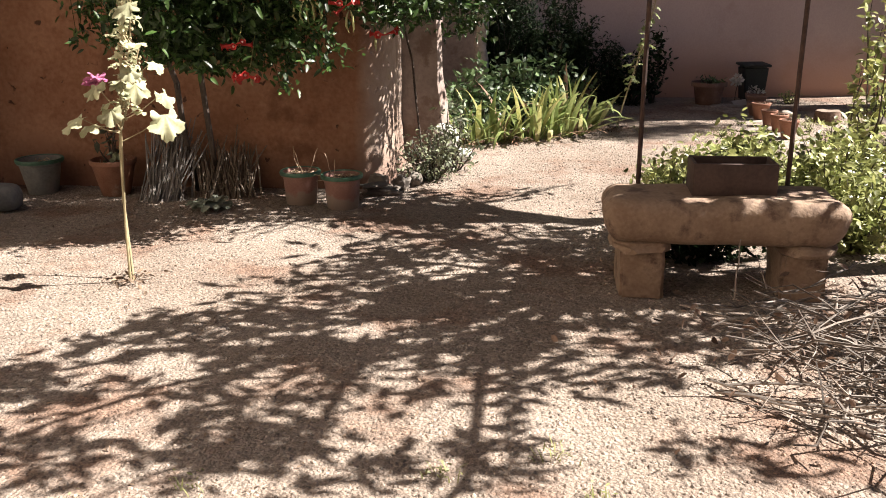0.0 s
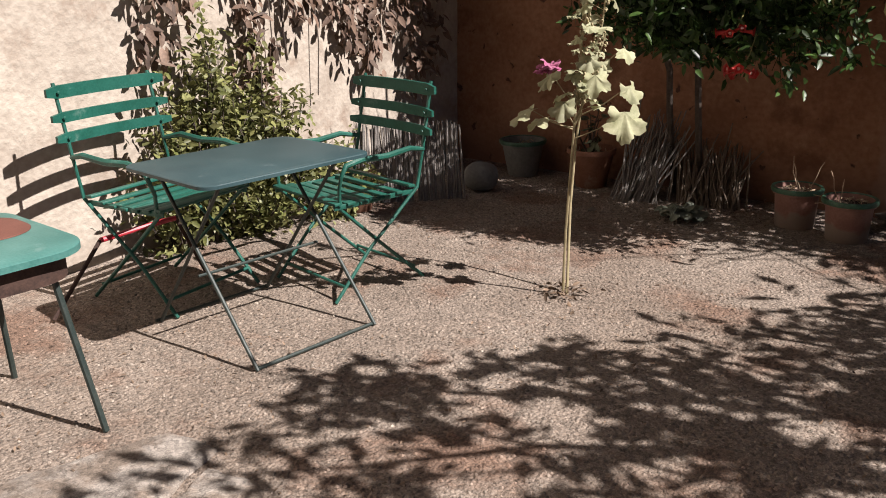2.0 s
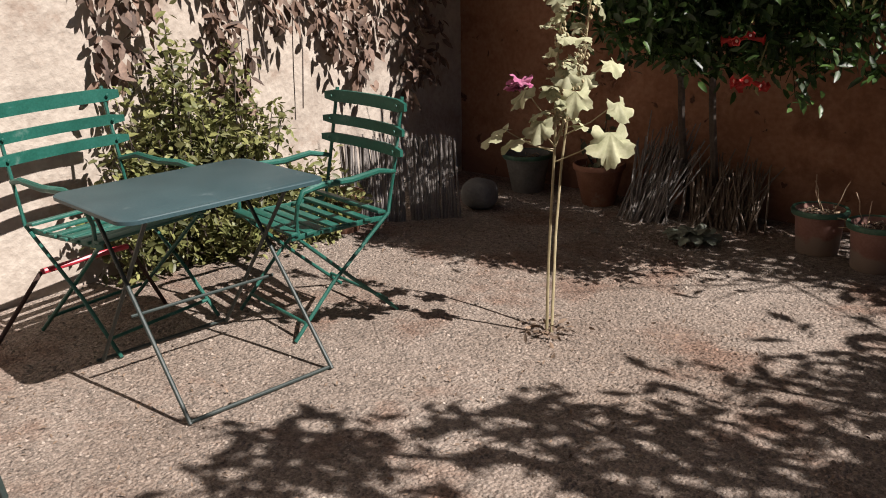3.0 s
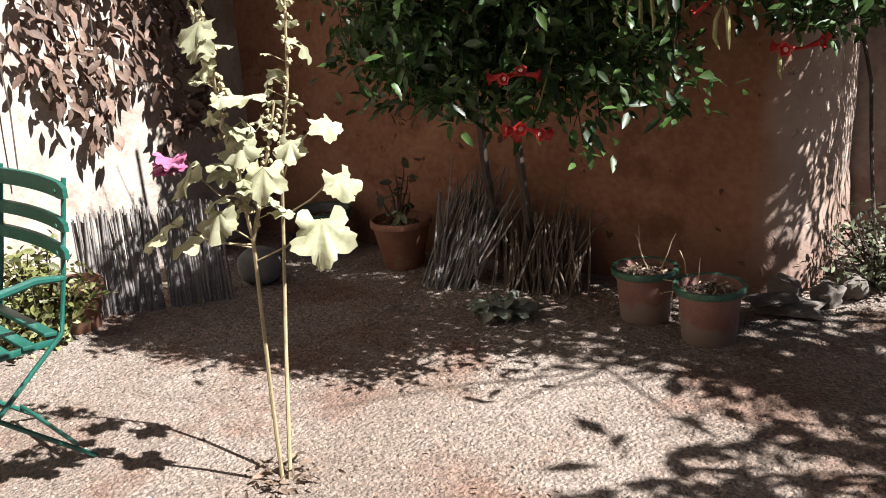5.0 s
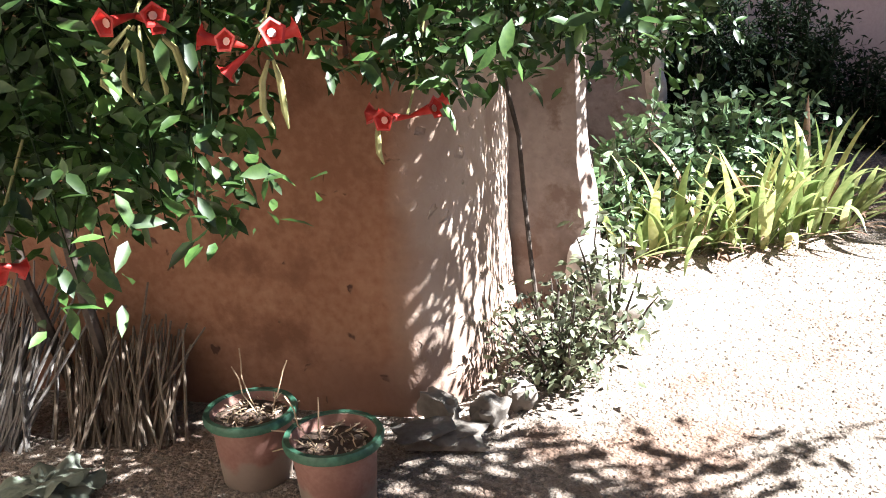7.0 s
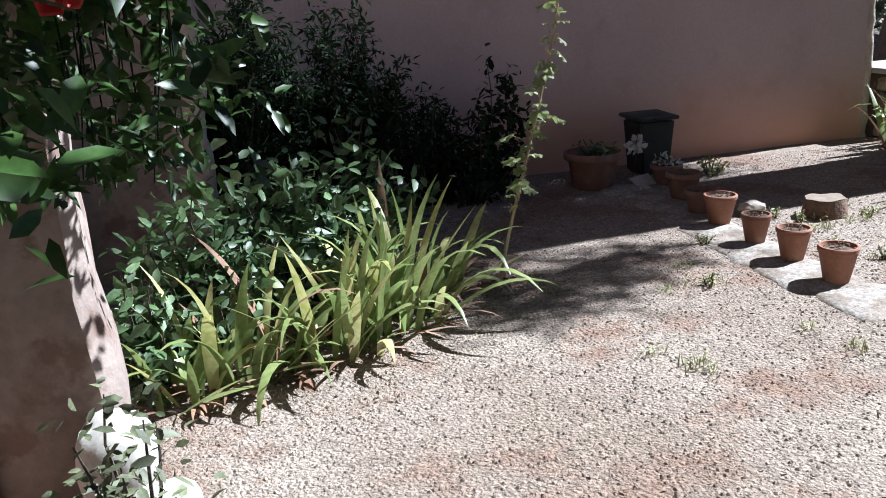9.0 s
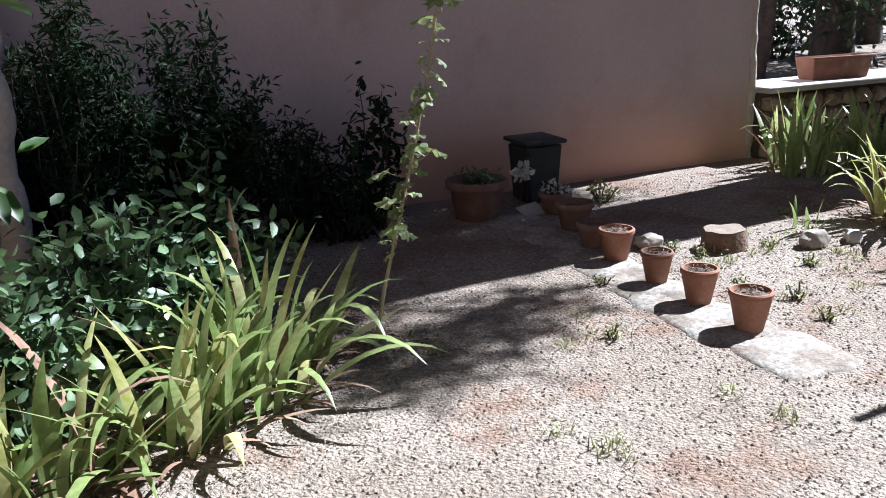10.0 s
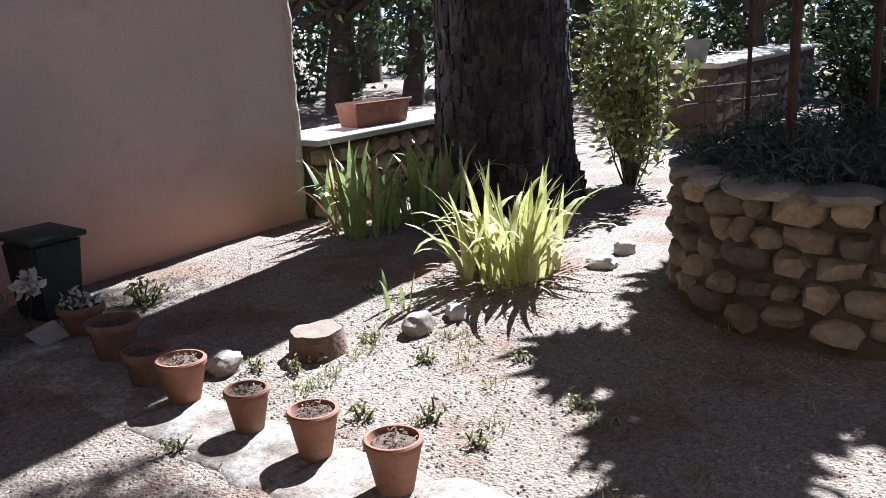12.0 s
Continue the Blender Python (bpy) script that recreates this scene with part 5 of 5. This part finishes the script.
        base = ln[k] + (ln[k + 1] - ln[k]) * (t - k)[:, None]
        pts.append(base + r.normal(size=(m, 3)) * (min(0.16 * size[0], 0.055), min(0.16 * size[1], 0.055), min(0.10 * size[2], 0.05)) * (3 if leaf > 0.15 else 1))
    p = np.concatenate(pts)
    p[:, 2] = np.maximum(p[:, 2], 0.02)
    part("foliage", Geo().leaves(p, leaf, width, spread=0.95, simple=simple, hang=hang, r=r), material, s)["kind"] = "stuff"
    return s


# behind the iris bed
for i, (x, y, sx, sy, h, n) in enumerate(((0.35, 8.35, 0.34, 0.3, 0.75, 900), (0.75, 8.75, 0.40, 0.3, 0.85, 1100), (1.15, 9.05, 0.36, 0.3, 0.80, 900), (0.1, 7.95, 0.2, 0.22, 0.55, 420))):
    shrub("leafy_shrub", (x, y, 0.0), (sx, sy, h), n, 0.075, M["shrub"], "glossy green leafy shrub behind the irises", 80 + i, stems=16)
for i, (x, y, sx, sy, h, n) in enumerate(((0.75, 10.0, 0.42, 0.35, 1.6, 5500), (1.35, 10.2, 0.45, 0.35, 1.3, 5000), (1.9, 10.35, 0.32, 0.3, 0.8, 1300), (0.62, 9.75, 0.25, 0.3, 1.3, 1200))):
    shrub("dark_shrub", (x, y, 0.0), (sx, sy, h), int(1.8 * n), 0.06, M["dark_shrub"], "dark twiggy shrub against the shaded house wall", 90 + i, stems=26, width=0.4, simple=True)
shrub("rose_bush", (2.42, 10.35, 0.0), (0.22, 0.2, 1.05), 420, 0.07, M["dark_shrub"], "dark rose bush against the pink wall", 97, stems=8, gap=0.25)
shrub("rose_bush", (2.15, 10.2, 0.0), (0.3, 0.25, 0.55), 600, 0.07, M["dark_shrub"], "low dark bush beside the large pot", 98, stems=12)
shrub("corner_shrub", (-0.08, 6.45, 0.0), (0.28, 0.30, 0.38), 1000, 0.036, M["dull_shrub"], "small half-dry bush at the foot of the wall corner", 99, stems=34)
shrub("corner_shrub", (0.10, 6.75, 0.0), (0.18, 0.28, 0.55), 260, 0.05, M["dull_shrub"], "thin leaning creeper stems by the white blocks", 100, stems=9, gap=0.2)
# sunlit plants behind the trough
# near-black leaves added to stand in for the shade under the trough
shrub("dark_shrub", (1.3, 4.42, 0.0), (0.5, 0.12, 0.36), 1500, 0.05, M["dark_shrub"], "near-black undergrowth added as the shade behind the stone trough", 109, stems=16)
for i, (x, y, sx, sy, h, n) in enumerate(((1.35, 4.85, 0.28, 0.30, 0.50, 700), (1.75, 5.15, 0.40, 0.40, 0.55, 1100), (2.25, 5.0, 0.40, 0.45, 0.55, 1100), (2.0, 5.75, 0.45, 0.40, 0.50, 900), (2.6, 5.6, 0.45, 0.45, 0.55, 900), (2.2, 4.55, 0.30, 0.28, 0.42, 600), (1.5, 5.5, 0.3, 0.3, 0.42, 500))):
    shrub("leafy_bush", (x, y, 0.0), (sx, sy, h), int(2.0 * n), 0.052, M["mint"], "sunlit yellow-green leafy bush behind the stone trough", 110 + i, stems=20)
shrub("climber", (8.0, 9.25, 0.0), (0.48, 0.45, 2.2), 3000, 0.085, M["mint"], "sunlit leafy climber beside the pine trunk", 130, stems=26, gap=0.16)
for i, (x, y) in enumerate(((5.2, 7.3), (5.3, 6.8), (5.75, 7.5), (5.8, 7.0), (5.45, 7.6), (6.1, 7.3), (5.7, 6.6))):
    shrub("lavender", (x, y, 0.56), (0.36, 0.36, 0.32), 1700, 0.07, M["lavender"], "grey-green lavender on the raised stone bed", 140 + i, stems=30, width=0.2, simple=True)
for i, (x, y) in enumerate(((5.32, 7.38), (6.10, 7.18), (5.95, 7.75))):
    tagged(part("iron_rod", Geo().tube([(x, y, 0.5), (x, y, 2.6)], 0.022 if i < 2 else 0.012, 8), M["iron"]), "dark iron rod standing in the raised bed", "post", "iron rods in the raised bed")
shrub("tall_weed", (2.92, 6.12, 0.0), (0.16, 0.16, 1.55), 420, 0.07, M["mint"], "tall sunlit weed beside the leafy bushes", 149, "plant", stems=7)
# planted pots
shrub("potted_plant", (-2.26, 6.06, 0.22), (0.14, 0.14, 0.30), 28, 0.07, M["dull_shrub"], "leggy plant growing in the terracotta pot", 150, "plant", stems=7)
shrub("potted_plant", (3.05, 10.28, 0.21), (0.16, 0.18, 0.13), 90, 0.05, M["shrub"], "sparse low plants in the large pot", 151, "plant", stems=9)
shrub("potted_plant", (3.53, 10.12, 0.12), (0.09, 0.09, 0.09), 80, 0.04, M["white_flower"], "small pale-flowered plant in a pot", 152, "plant", stems=7)
shrub("potted_plant", (3.95, 10.2, 0.0), (0.14, 0.12, 0.16), 120, 0.04, M["grass"], "dry weeds at the foot of the house wall", 153, "plant", stems=9)
wf = thing("white_flower", (3.34, 10.26, 0.0), "white rose bloom on a dark stem by the bin", "flower")
part("stem", Geo().tube(wander((0, 0, 0), (0, -0.05, 0.26), 0.1, 5, 4), 0.004, 6), M["wood"], wf)
part("bloom", Geo().leaves(np.array((0, -0.05, 0.27)) + 0.02 * rng.normal(size=(60, 3)), 0.05, 1.0, spread=1.5), M["white_flower"], wf)
tagged(part("paper", Geo().put([(0, 0, 0.012), (0.16, 0.03, 0.012), (0.19, 0.2, 0.05), (0.02, 0.17, 0.035)], [(0, 1, 2, 3)]).put([(0, 0, 0.008), (0.16, 0.03, 0.008), (0.19, 0.2, 0.046), (0.02, 0.17, 0.031)], [(3, 2, 1, 0)]), M["white_stone"]), "white sheet lying on the ground between the pots", "sheet").location = (3.29, 10.08, 0.0)
for (x, y, z0, m) in ((-0.93, 5.76, 0.185, 14), (-0.645, 5.63, 0.175, 12)):
    ds = thing("dry_stalks", (x, y, z0), "dry broken stalks in the green-rimmed pot", "dry stalks")
    for k in range(m):
        a = rng.random() * 6.28
        q = 0.09 * math.sqrt(rng.random())
        part("stalk", Geo().tube(wander((q * math.cos(a), q * math.sin(a), 0), (1.2 * q * math.cos(a) + 0.06 * rng.normal(), 1.2 * q * math.sin(a) + 0.04 * rng.normal(), rng.uniform(0.0, 0.05) if k % 6 else rng.uniform(0.12, 0.2)), 0.15, 4, k), 0.0022, 4), M["straw"], ds)


gw = thing("ground_weed", (-1.50, 5.58, 0.0), "broad-leaved grey-green weed flat on the ground", "weed")
for k in range(8):
    g = Geo()
    lobed_leaf(g, (0.02 * math.cos(k * 0.8), 0.02 * math.sin(k * 0.8), 0.03 + 0.006 * k), k * 0.8, rng.uniform(-8, 22), rng.uniform(0.10, 0.17), k)
    part("leaf", g, M["weed_grey"], gw)


# ---- reed bundles and screen ----
def reed_bundle(name, base, top, width, n, label, material, seed, fan=1.0, loose=1.0, thick=0.006):
    t = thing(name, (0, 0, 0), label, "reed bundle")
    r = np.random.default_rng(seed)
    base, top = np.array(base, float), np.array(top, float)
    along = np.array(width, float)
    for half in range(2):
        for i in range(n // 2):
            g = Geo()
            u = r.uniform(-0.5, 0.5)
            p = base + along * u * fan + loose * r.normal(size=3) * (0.04, 0.03, 0.0)
            q = top + along * u + loose * r.normal(size=3) * (0.065, 0.025, 0.06)
            q = p + (q - p) * (1 + 0.2 * loose * r.uniform(-1.0, 0.5))
            p[2] = 0.0
            g.tube([p, (p + q) / 2 + loose * r.normal(size=3) * 0.014, q], [thick, 0.9 * thick, 0.6 * thick], 5)
            part("reed", g, material, t)
    return t


reed_bundle("reed_bundle", (-1.88, 5.86, 0.0), (-1.83, 6.12, 0.42), (0.22, 0.02, 0), 90, "grey dry reed bundle leaning on the ochre wall", M["grey_reed"], 7, 0.8)
reed_bundle("reed_bundle", (-1.46, 5.92, 0.0), (-1.50, 6.12, 0.29), (0.34, 0.02, 0), 110, "brown reed bundle leaning on the ochre wall", M["reed"], 8, 1.0)
reed_bundle("reed_screen", (-3.06, 5.16, 0.0), (-3.12, 5.22, 0.46), (0.50, 0.44, 0), 150, "upright cane screen before the wall corner", M["grey_reed"], 9, 1.0, 0.25, 0.008)


# ---- leaves on the west wall ----
def wall_x(y):
    return -4.02 + 0.52 * (y + 2.5) / 9.1


def wall_creeper():
    c = thing("wall_creeper", (0, 0, 0), "creeper with dry and green leaves on the cream wall", "climbing plant")
    r = np.random.default_rng(31)
    p = np.stack([np.zeros(4200), r.uniform(3.7, 6.1, 4200), r.uniform(0.25, 2.6, 4200)], 1)
    keep = [noise.noise(Vector((0, q[1] * 3.0, q[2] * 1.6))) > 0.38 - 0.75 * (q[2] - 0.7) - (0.15 if q[1] > 5.3 else 0) for q in p]
    p = p[keep]
    p[:, 0] = [wall_x(y) + 0.03 + 0.12 * q for y, q in zip(p[:, 1], r.random(len(p)))]
    part("dry_foliage", Geo().leaves(p, 0.085, 0.5, normal=(0.8, -0.2, 0.5), spread=0.5, hang=2.2, r=r), M["dry_leaf"], c)["kind"] = "stuff"
    for i in range(9):
        y = r.uniform(3.8, 5.8)
        z1 = r.uniform(0.5, 1.3)
        part("runner", Geo().tube(wander((wall_x(y) + 0.05, y, 2.6), (wall_x(y) + 0.06, y + r.normal() * 0.15, z1), 0.04, 6, 300 + i), 0.004, 5), M["wood"], c)


wall_creeper()
for i, (x, y, sx, sy, h, n) in enumerate(((-3.50, 3.98, 0.20, 0.40, 1.25, 2600), (-3.45, 4.35, 0.22, 0.35, 1.08, 2200), (-3.40, 4.2, 0.25, 0.42, 0.5, 1700), (-3.25, 4.65, 0.25, 0.3, 0.50, 1300), (-3.5, 3.75, 0.18, 0.28, 0.6, 800))):
    shrub("wall_shrub", (x, y, 0.0), (sx, sy, h), n, 0.048, M["wall_leaf"], "yellow-green sunlit shrub against the cream wall", 170 + i, stems=18)


# ---- brush pile ----
def brush_pile():
    t = thing("brush_pile", (0, 0, 0), "heap of dry pruned branches and twigs", "brush pile")
    r = np.random.default_rng(77)
    for grp in range(2):
        for i in range(85):
            g = Geo()
            cx, cy = 1.82 + 0.42 * r.normal(), 2.88 + 0.36 * r.normal()
            a = math.radians(160) + 0.75 * r.normal()
            ln = r.uniform(0.25, 0.95)
            zc = abs(r.normal()) * 0.10 + 0.02
            d = np.array((math.cos(a), math.sin(a), 0.18 * r.normal()))
            p, q = np.array((cx, cy, zc)) - d * ln / 2, np.array((cx, cy, zc)) + d * ln / 2
            if min(p[0], q[0]) < 0.93 or min(p[1], q[1]) < 2.2:
                continue
            p[2], q[2] = max(p[2], 0.008), max(q[2], 0.008)
            w = r.uniform(0.0025, 0.009)
            line = wander(p, q, 0.15, 6, int(r.integers(9999)))
            g.tube(line, [w * (1 - 0.1 * k) for k in range(7)], 5)
            for k in range(2):
                b0 = line[int(r.integers(2, 6))]
                g.tube(wander(b0, Vector(b0) + Vector(r.normal(size=3) * (0.1, 0.1, 0.05)) + Vector((0, 0, 0.02)), 0.1, 3, k), [w * 0.6, w * 0.5, w * 0.4, w * 0.3], 4)
            part("branch", g, M["twig"], t)
    p = np.stack([1.75 + 0.45 * r.normal(size=450), 3.1 + 0.42 * r.normal(size=450), np.abs(r.normal(size=450)) * 0.09 + 0.01], 1)
    tagged(part("dead_leaves", Geo().leaves(p, 0.045, 0.55, spread=1.0, r=r), M["dry_leaf"], t), kind="stuff")
    for a, b, w in (((1.05, 3.72, 0.02), (1.62, 3.05, 0.10), 0.007), ((1.18, 3.62, 0.03), (1.9, 3.6, 0.05), 0.010), ((0.95, 2.85, 0.02), (1.7, 2.55, 0.05), 0.007), ((0.95, 2.95, 0.02), (1.45, 2.35, 0.05), 0.006), ((1.0, 2.9, 0.02), (1.75, 2.75, 0.08), 0.006), ((1.28, 3.7, 0.05), (1.27, 3.66, 0.34), 0.005)):
        part("branch", Geo().tube(wander(a, b, 0.06, 7, int(a[0] * 100)), [w * (1 - 0.08 * k) for k in range(8)], 6), M["twig"], t)


brush_pile()


# ---- far side: garden beyond the path ----
def far_tree(at, h, r0, crown, seed, lean=(0, 0)):
    t = thing("far_tree", at, "dark-trunked tree beyond the low wall", "tree", "trees beyond the garden")
    r = np.random.default_rng(seed)
    part("trunk", Geo().tube(wander((0, 0, -0.1), (lean[0], lean[1], h), 0.05, 7, seed), [r0 * (1.25 - 0.1 * k) for k in range(8)], 9), M["wood"], t)
    pts = []
    for i in range(9):
        a = i * 2.4
        e = (lean[0] + crown * math.cos(a) * r.uniform(0.5, 1), lean[1] + crown * math.sin(a) * r.uniform(0.5, 1), h + r.uniform(-0.9, 1.6))
        b0 = (lean[0] * 0.55, lean[1] * 0.55, h * 0.55)
        part("limb", Geo().tube(wander(b0, e, 0.08, 5, seed + i), [r0 * 0.5, r0 * 0.42, r0 * 0.34, r0 * 0.26, r0 * 0.18, r0 * 0.08], 6), M["wood"], t)
        for c in range(3):
            q = np.array(e) + r.normal(size=3) * 0.45
            pts.append(q + r.normal(size=(110, 3)) * (0.4, 0.4, 0.3))
    part("crown", Geo().leaves(np.concatenate(pts), 0.16, 0.6, simple=True, spread=1.2, r=r), M["far_leaf"], t)


for i, (x, y, h, r0, lx, ly) in enumerate(((9.4, 15.4, 2.3, 0.17, -0.3, 0.2), (10.4, 15.6, 2.5, 0.13, 0.5, 0), (12.0, 15.8, 2.4, 0.19, 0.2, 0), (13.4, 15.4, 2.3, 0.16, 0.6, 0.2), (11.5, 20, 2.8, 0.2, 0, 0), (15.5, 18.5, 2.8, 0.2, 0, 0), (16, 13.5, 2.6, 0.16, 0, 0), (18, 11, 2.6, 0.18, 0, 0), (15.5, 10.4, 2.3, 0.12, 0, 0), (19, 15, 3, 0.2, 0, 0), (20, 8.5, 3, 0.2, 0, 0))):
    far_tree((x, y, 0.0), h, r0, 1.7, 400 + i, (lx, ly))
# taller outer trees, added to block low sky light from east and north
for i, (x, y, h) in enumerate(((19, 1, 5.5), (21, 5, 6), (22, 11.5, 6), (18, 20, 6), (12, 22, 6), (20, -3, 6))):
    far_tree((x, y, 0.0), h, 0.25, 3.0, 450 + i)
for i in range(16):
    a = radians(8 + 3.6 * i)
    d = 21 + 4 * math.sin(i * 1.7)
    shrub("far_bush", (1.2 + d * math.cos(a), 6.4 + d * math.sin(a), 0.0), (1.7, 1.7, 2.6 + 0.8 * math.sin(i * 2.1)), 1000, 0.22, M["far_leaf"], "distant sunlit bushes behind the trees", 500 + i, stems=18, simple=True)


def far_wall():
    p = tagged(new("wall_far"), "low rubble garden wall with pale coping beyond the path", "wall", "", "structure")
    part("core", Geo().box((4.4, 0.6, 0.74), (0, 0, 0.37)), M["mortar"], p)
    for row in range(4):
        x = -2.2
        while x < 2.1:
            w = rng.uniform(0.12, 0.38)
            part("stone", Geo().stone((0, 0, 0), (w, 0.17, rng.uniform(0.11, 0.18)), 0, row * 9 + int(x * 7), 0.28, 2), M["grey_stone"], p).matrix_local = pose(x + w / 2, -0.27, 0.08 + 0.17 * row + 0.025 * rng.normal(), 0, 9 * rng.normal(), 0)
            x += w + 0.01
    part("cap", Geo().box((4.5, 0.7, 0.06), (0, 0, 0.77), (0, 0, 0), 0.02), M["cap"], p)
    p.matrix_world = pose(13.0, 9.75, 0, 0, 0, 0)


far_wall()
pot("far_pot", (11.0, 9.75, 0.80), 0.15, 0.24, "pale pot standing on the far wall's coping", M["grey_pot"])


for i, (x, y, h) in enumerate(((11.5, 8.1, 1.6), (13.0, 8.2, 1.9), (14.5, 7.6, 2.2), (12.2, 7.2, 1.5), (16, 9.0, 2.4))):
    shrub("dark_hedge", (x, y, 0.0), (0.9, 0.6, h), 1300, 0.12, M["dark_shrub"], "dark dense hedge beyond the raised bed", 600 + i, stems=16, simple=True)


def railing():
    f = thing("iron_railing", (10.6, 9.35, 0.0), "thin wrought iron railing beyond the path", "railing", "", -25)
    for z in (0.42, 0.58):
        part("rail", Geo().tube([(-0.5, 0, z), (0.9, 0, z)], 0.012, 6), M["iron"], f)
    for k in range(6):
        part("bar", Geo().tube([(-0.5 + 0.28 * k, 0, 0), (-0.5 + 0.28 * k, 0, 0.6)], 0.010, 6), M["iron"], f)
    part("scroll", Geo().tube([(-0.2 + 0.1 * math.cos(a) * (1 - a / 12), 0, 0.5 + 0.07 * math.sin(a)) for a in np.linspace(0, 9, 24)], 0.007, 5), M["iron"], f)


railing()


# ---- ground cover ----
def scatter(n, x0, x1, y0, y1, r):
    p = np.stack([r.uniform(x0, x1, n), r.uniform(y0, y1, n), np.zeros(n)], 1)
    p[:, 2] = [gz(q[0], q[1]) for q in p]
    return p


def pebbles():
    r = np.random.default_rng(9)
    n = 110000
    p = scatter(n, -3.4, 5.5, 1.6, 10.6, r)
    tv = np.array([(0.5, 0, 0.1), (0.15, 0.45, 0.1), (-0.45, 0.25, 0.1), (-0.35, -0.4, 0.1), (0.2, -0.45, 0.1), (0.2, 0.15, 0.5), (-0.15, -0.05, 0.55), (0.1, -0.2, 0.45)])
    tf = [(0, 1, 5), (1, 2, 6, 5), (2, 3, 6), (3, 4, 7, 6), (4, 0, 5, 7), (5, 6, 7)]
    a = r.random(n) * 6.283
    s = 0.005 + 0.013 * r.random(n) ** 3
    c, d = np.cos(a), np.sin(a)
    x = tv[None, :, 0] * c[:, None] - tv[None, :, 1] * d[:, None]
    y = tv[None, :, 0] * d[:, None] + tv[None, :, 1] * c[:, None]
    v = p[:, None, :] + np.stack([x, y, np.broadcast_to(tv[None, :, 2], x.shape)], 2) * s[:, None, None] * np.array((1, 1, 0.8))
    g = Geo()
    g.v, g.n = [v.reshape(-1, 3)], n * 8
    base = np.arange(n) * 8
    for f in tf:
        g.f.extend(zip(*[(base + i).tolist() for i in f]))
    tagged(part("gravel", g, M["gravel"], None, smooth=False), "fine gravel scattered over the earth", "gravel", "", "stuff")
    q = scatter(15000, -3.3, 5.6, 1.6, 10.5, r)
    near = [noise.noise(Vector((t[0] * 0.9, t[1] * 0.9, 4))) > -0.1 for t in q]
    q = q[near]
    q[:, 2] += 0.006
    extra = [np.stack([x + s * r.normal(size=m), y + s * r.normal(size=m), 0.012 + 0.01 * r.random(m)], 1) for x, y, s, m in ((0.8, 4.35, 0.25, 420), (1.0, 7.9, 0.3, 260), (0.6, 7.75, 0.25, 260), (-0.2, 6.2, 0.2, 160), (1.6, 8.4, 0.16, 160), (5.2, 8.6, 0.35, 200), (-1.6, 5.6, 0.5, 160))]
    tagged(part("leaf_litter", Geo().leaves(np.concatenate([q, *extra]), 0.017, 0.5, spread=0.45, r=r), M["litter"], None), "dry fallen leaves and straw on the ground", "leaf litter", "", "stuff")


pebbles()


def weeds():
    r = np.random.default_rng(15)
    g = Geo()
    spots = [(-0.02, 2.35), (0.42, 2.2), (-0.75, 2.3), (-1.05, 2.2), (0.35, 2.45), (2.35, 8.15), (2.5, 8.2), (3.55, 8.75), (3.7, 8.72), (3.86, 8.74), (4.0, 8.75), (3.6, 7.9), (3.55, 8.15), (3.9, 8.1), (4.05, 8.3), (4.4, 8.1), (3.8, 7.6), (2.9, 7.65), (4.1, 9.05), (4.6, 9.1), (4.9, 7.5), (4.3, 7.0), (2.6, 7.5), (4.15, 8.85), (2.0, 7.4), (3.4, 7.35)]
    spots += [(r.uniform(1.8, 5), r.uniform(6.9, 8.8)) for k in range(26)]
    for x, y in spots:
        if 2.85 < x < 3.3 and y < 9.7:
            continue
        for k in range(int(r.integers(10, 26))):
            a = r.random() * 6.283
            g.blade((x + 0.03 * r.normal(), y + 0.03 * r.normal(), -0.004), a, r.uniform(0.02, 0.06), 0.004, r.uniform(10, 55), r.uniform(10, 70), 4)
        g.leaves(np.stack([x + 0.03 * r.normal(size=12), y + 0.03 * r.normal(size=12), 0.012 + 0.02 * r.random(12)], 1), 0.018, 0.5, r=r)
    tagged(part("weeds", g, M["grass"], None), "small dry weeds and grass tufts on the earth", "weeds", "", "stuff")


weeds()

for i, (x, y) in enumerate(((3.77, 8.87), (3.59, 9.02), (3.63, 8.86), (4.07, 8.80), (3.99, 8.46), (3.44, 8.34), (4.18, 8.11), (3.46, 7.87), (3.54, 8.12), (3.90, 7.72), (2.92, 8.73), (2.56, 8.14), (4.66, 9.30))):
    shrub("weed_clump", (x, y, 0.0), (0.06, 0.055, 0.045 + 0.02 * (i % 3)), 60, 0.022, M["grass"], "small green weed growing in the dry earth", 700 + i, "weed", stems=4, width=0.5)
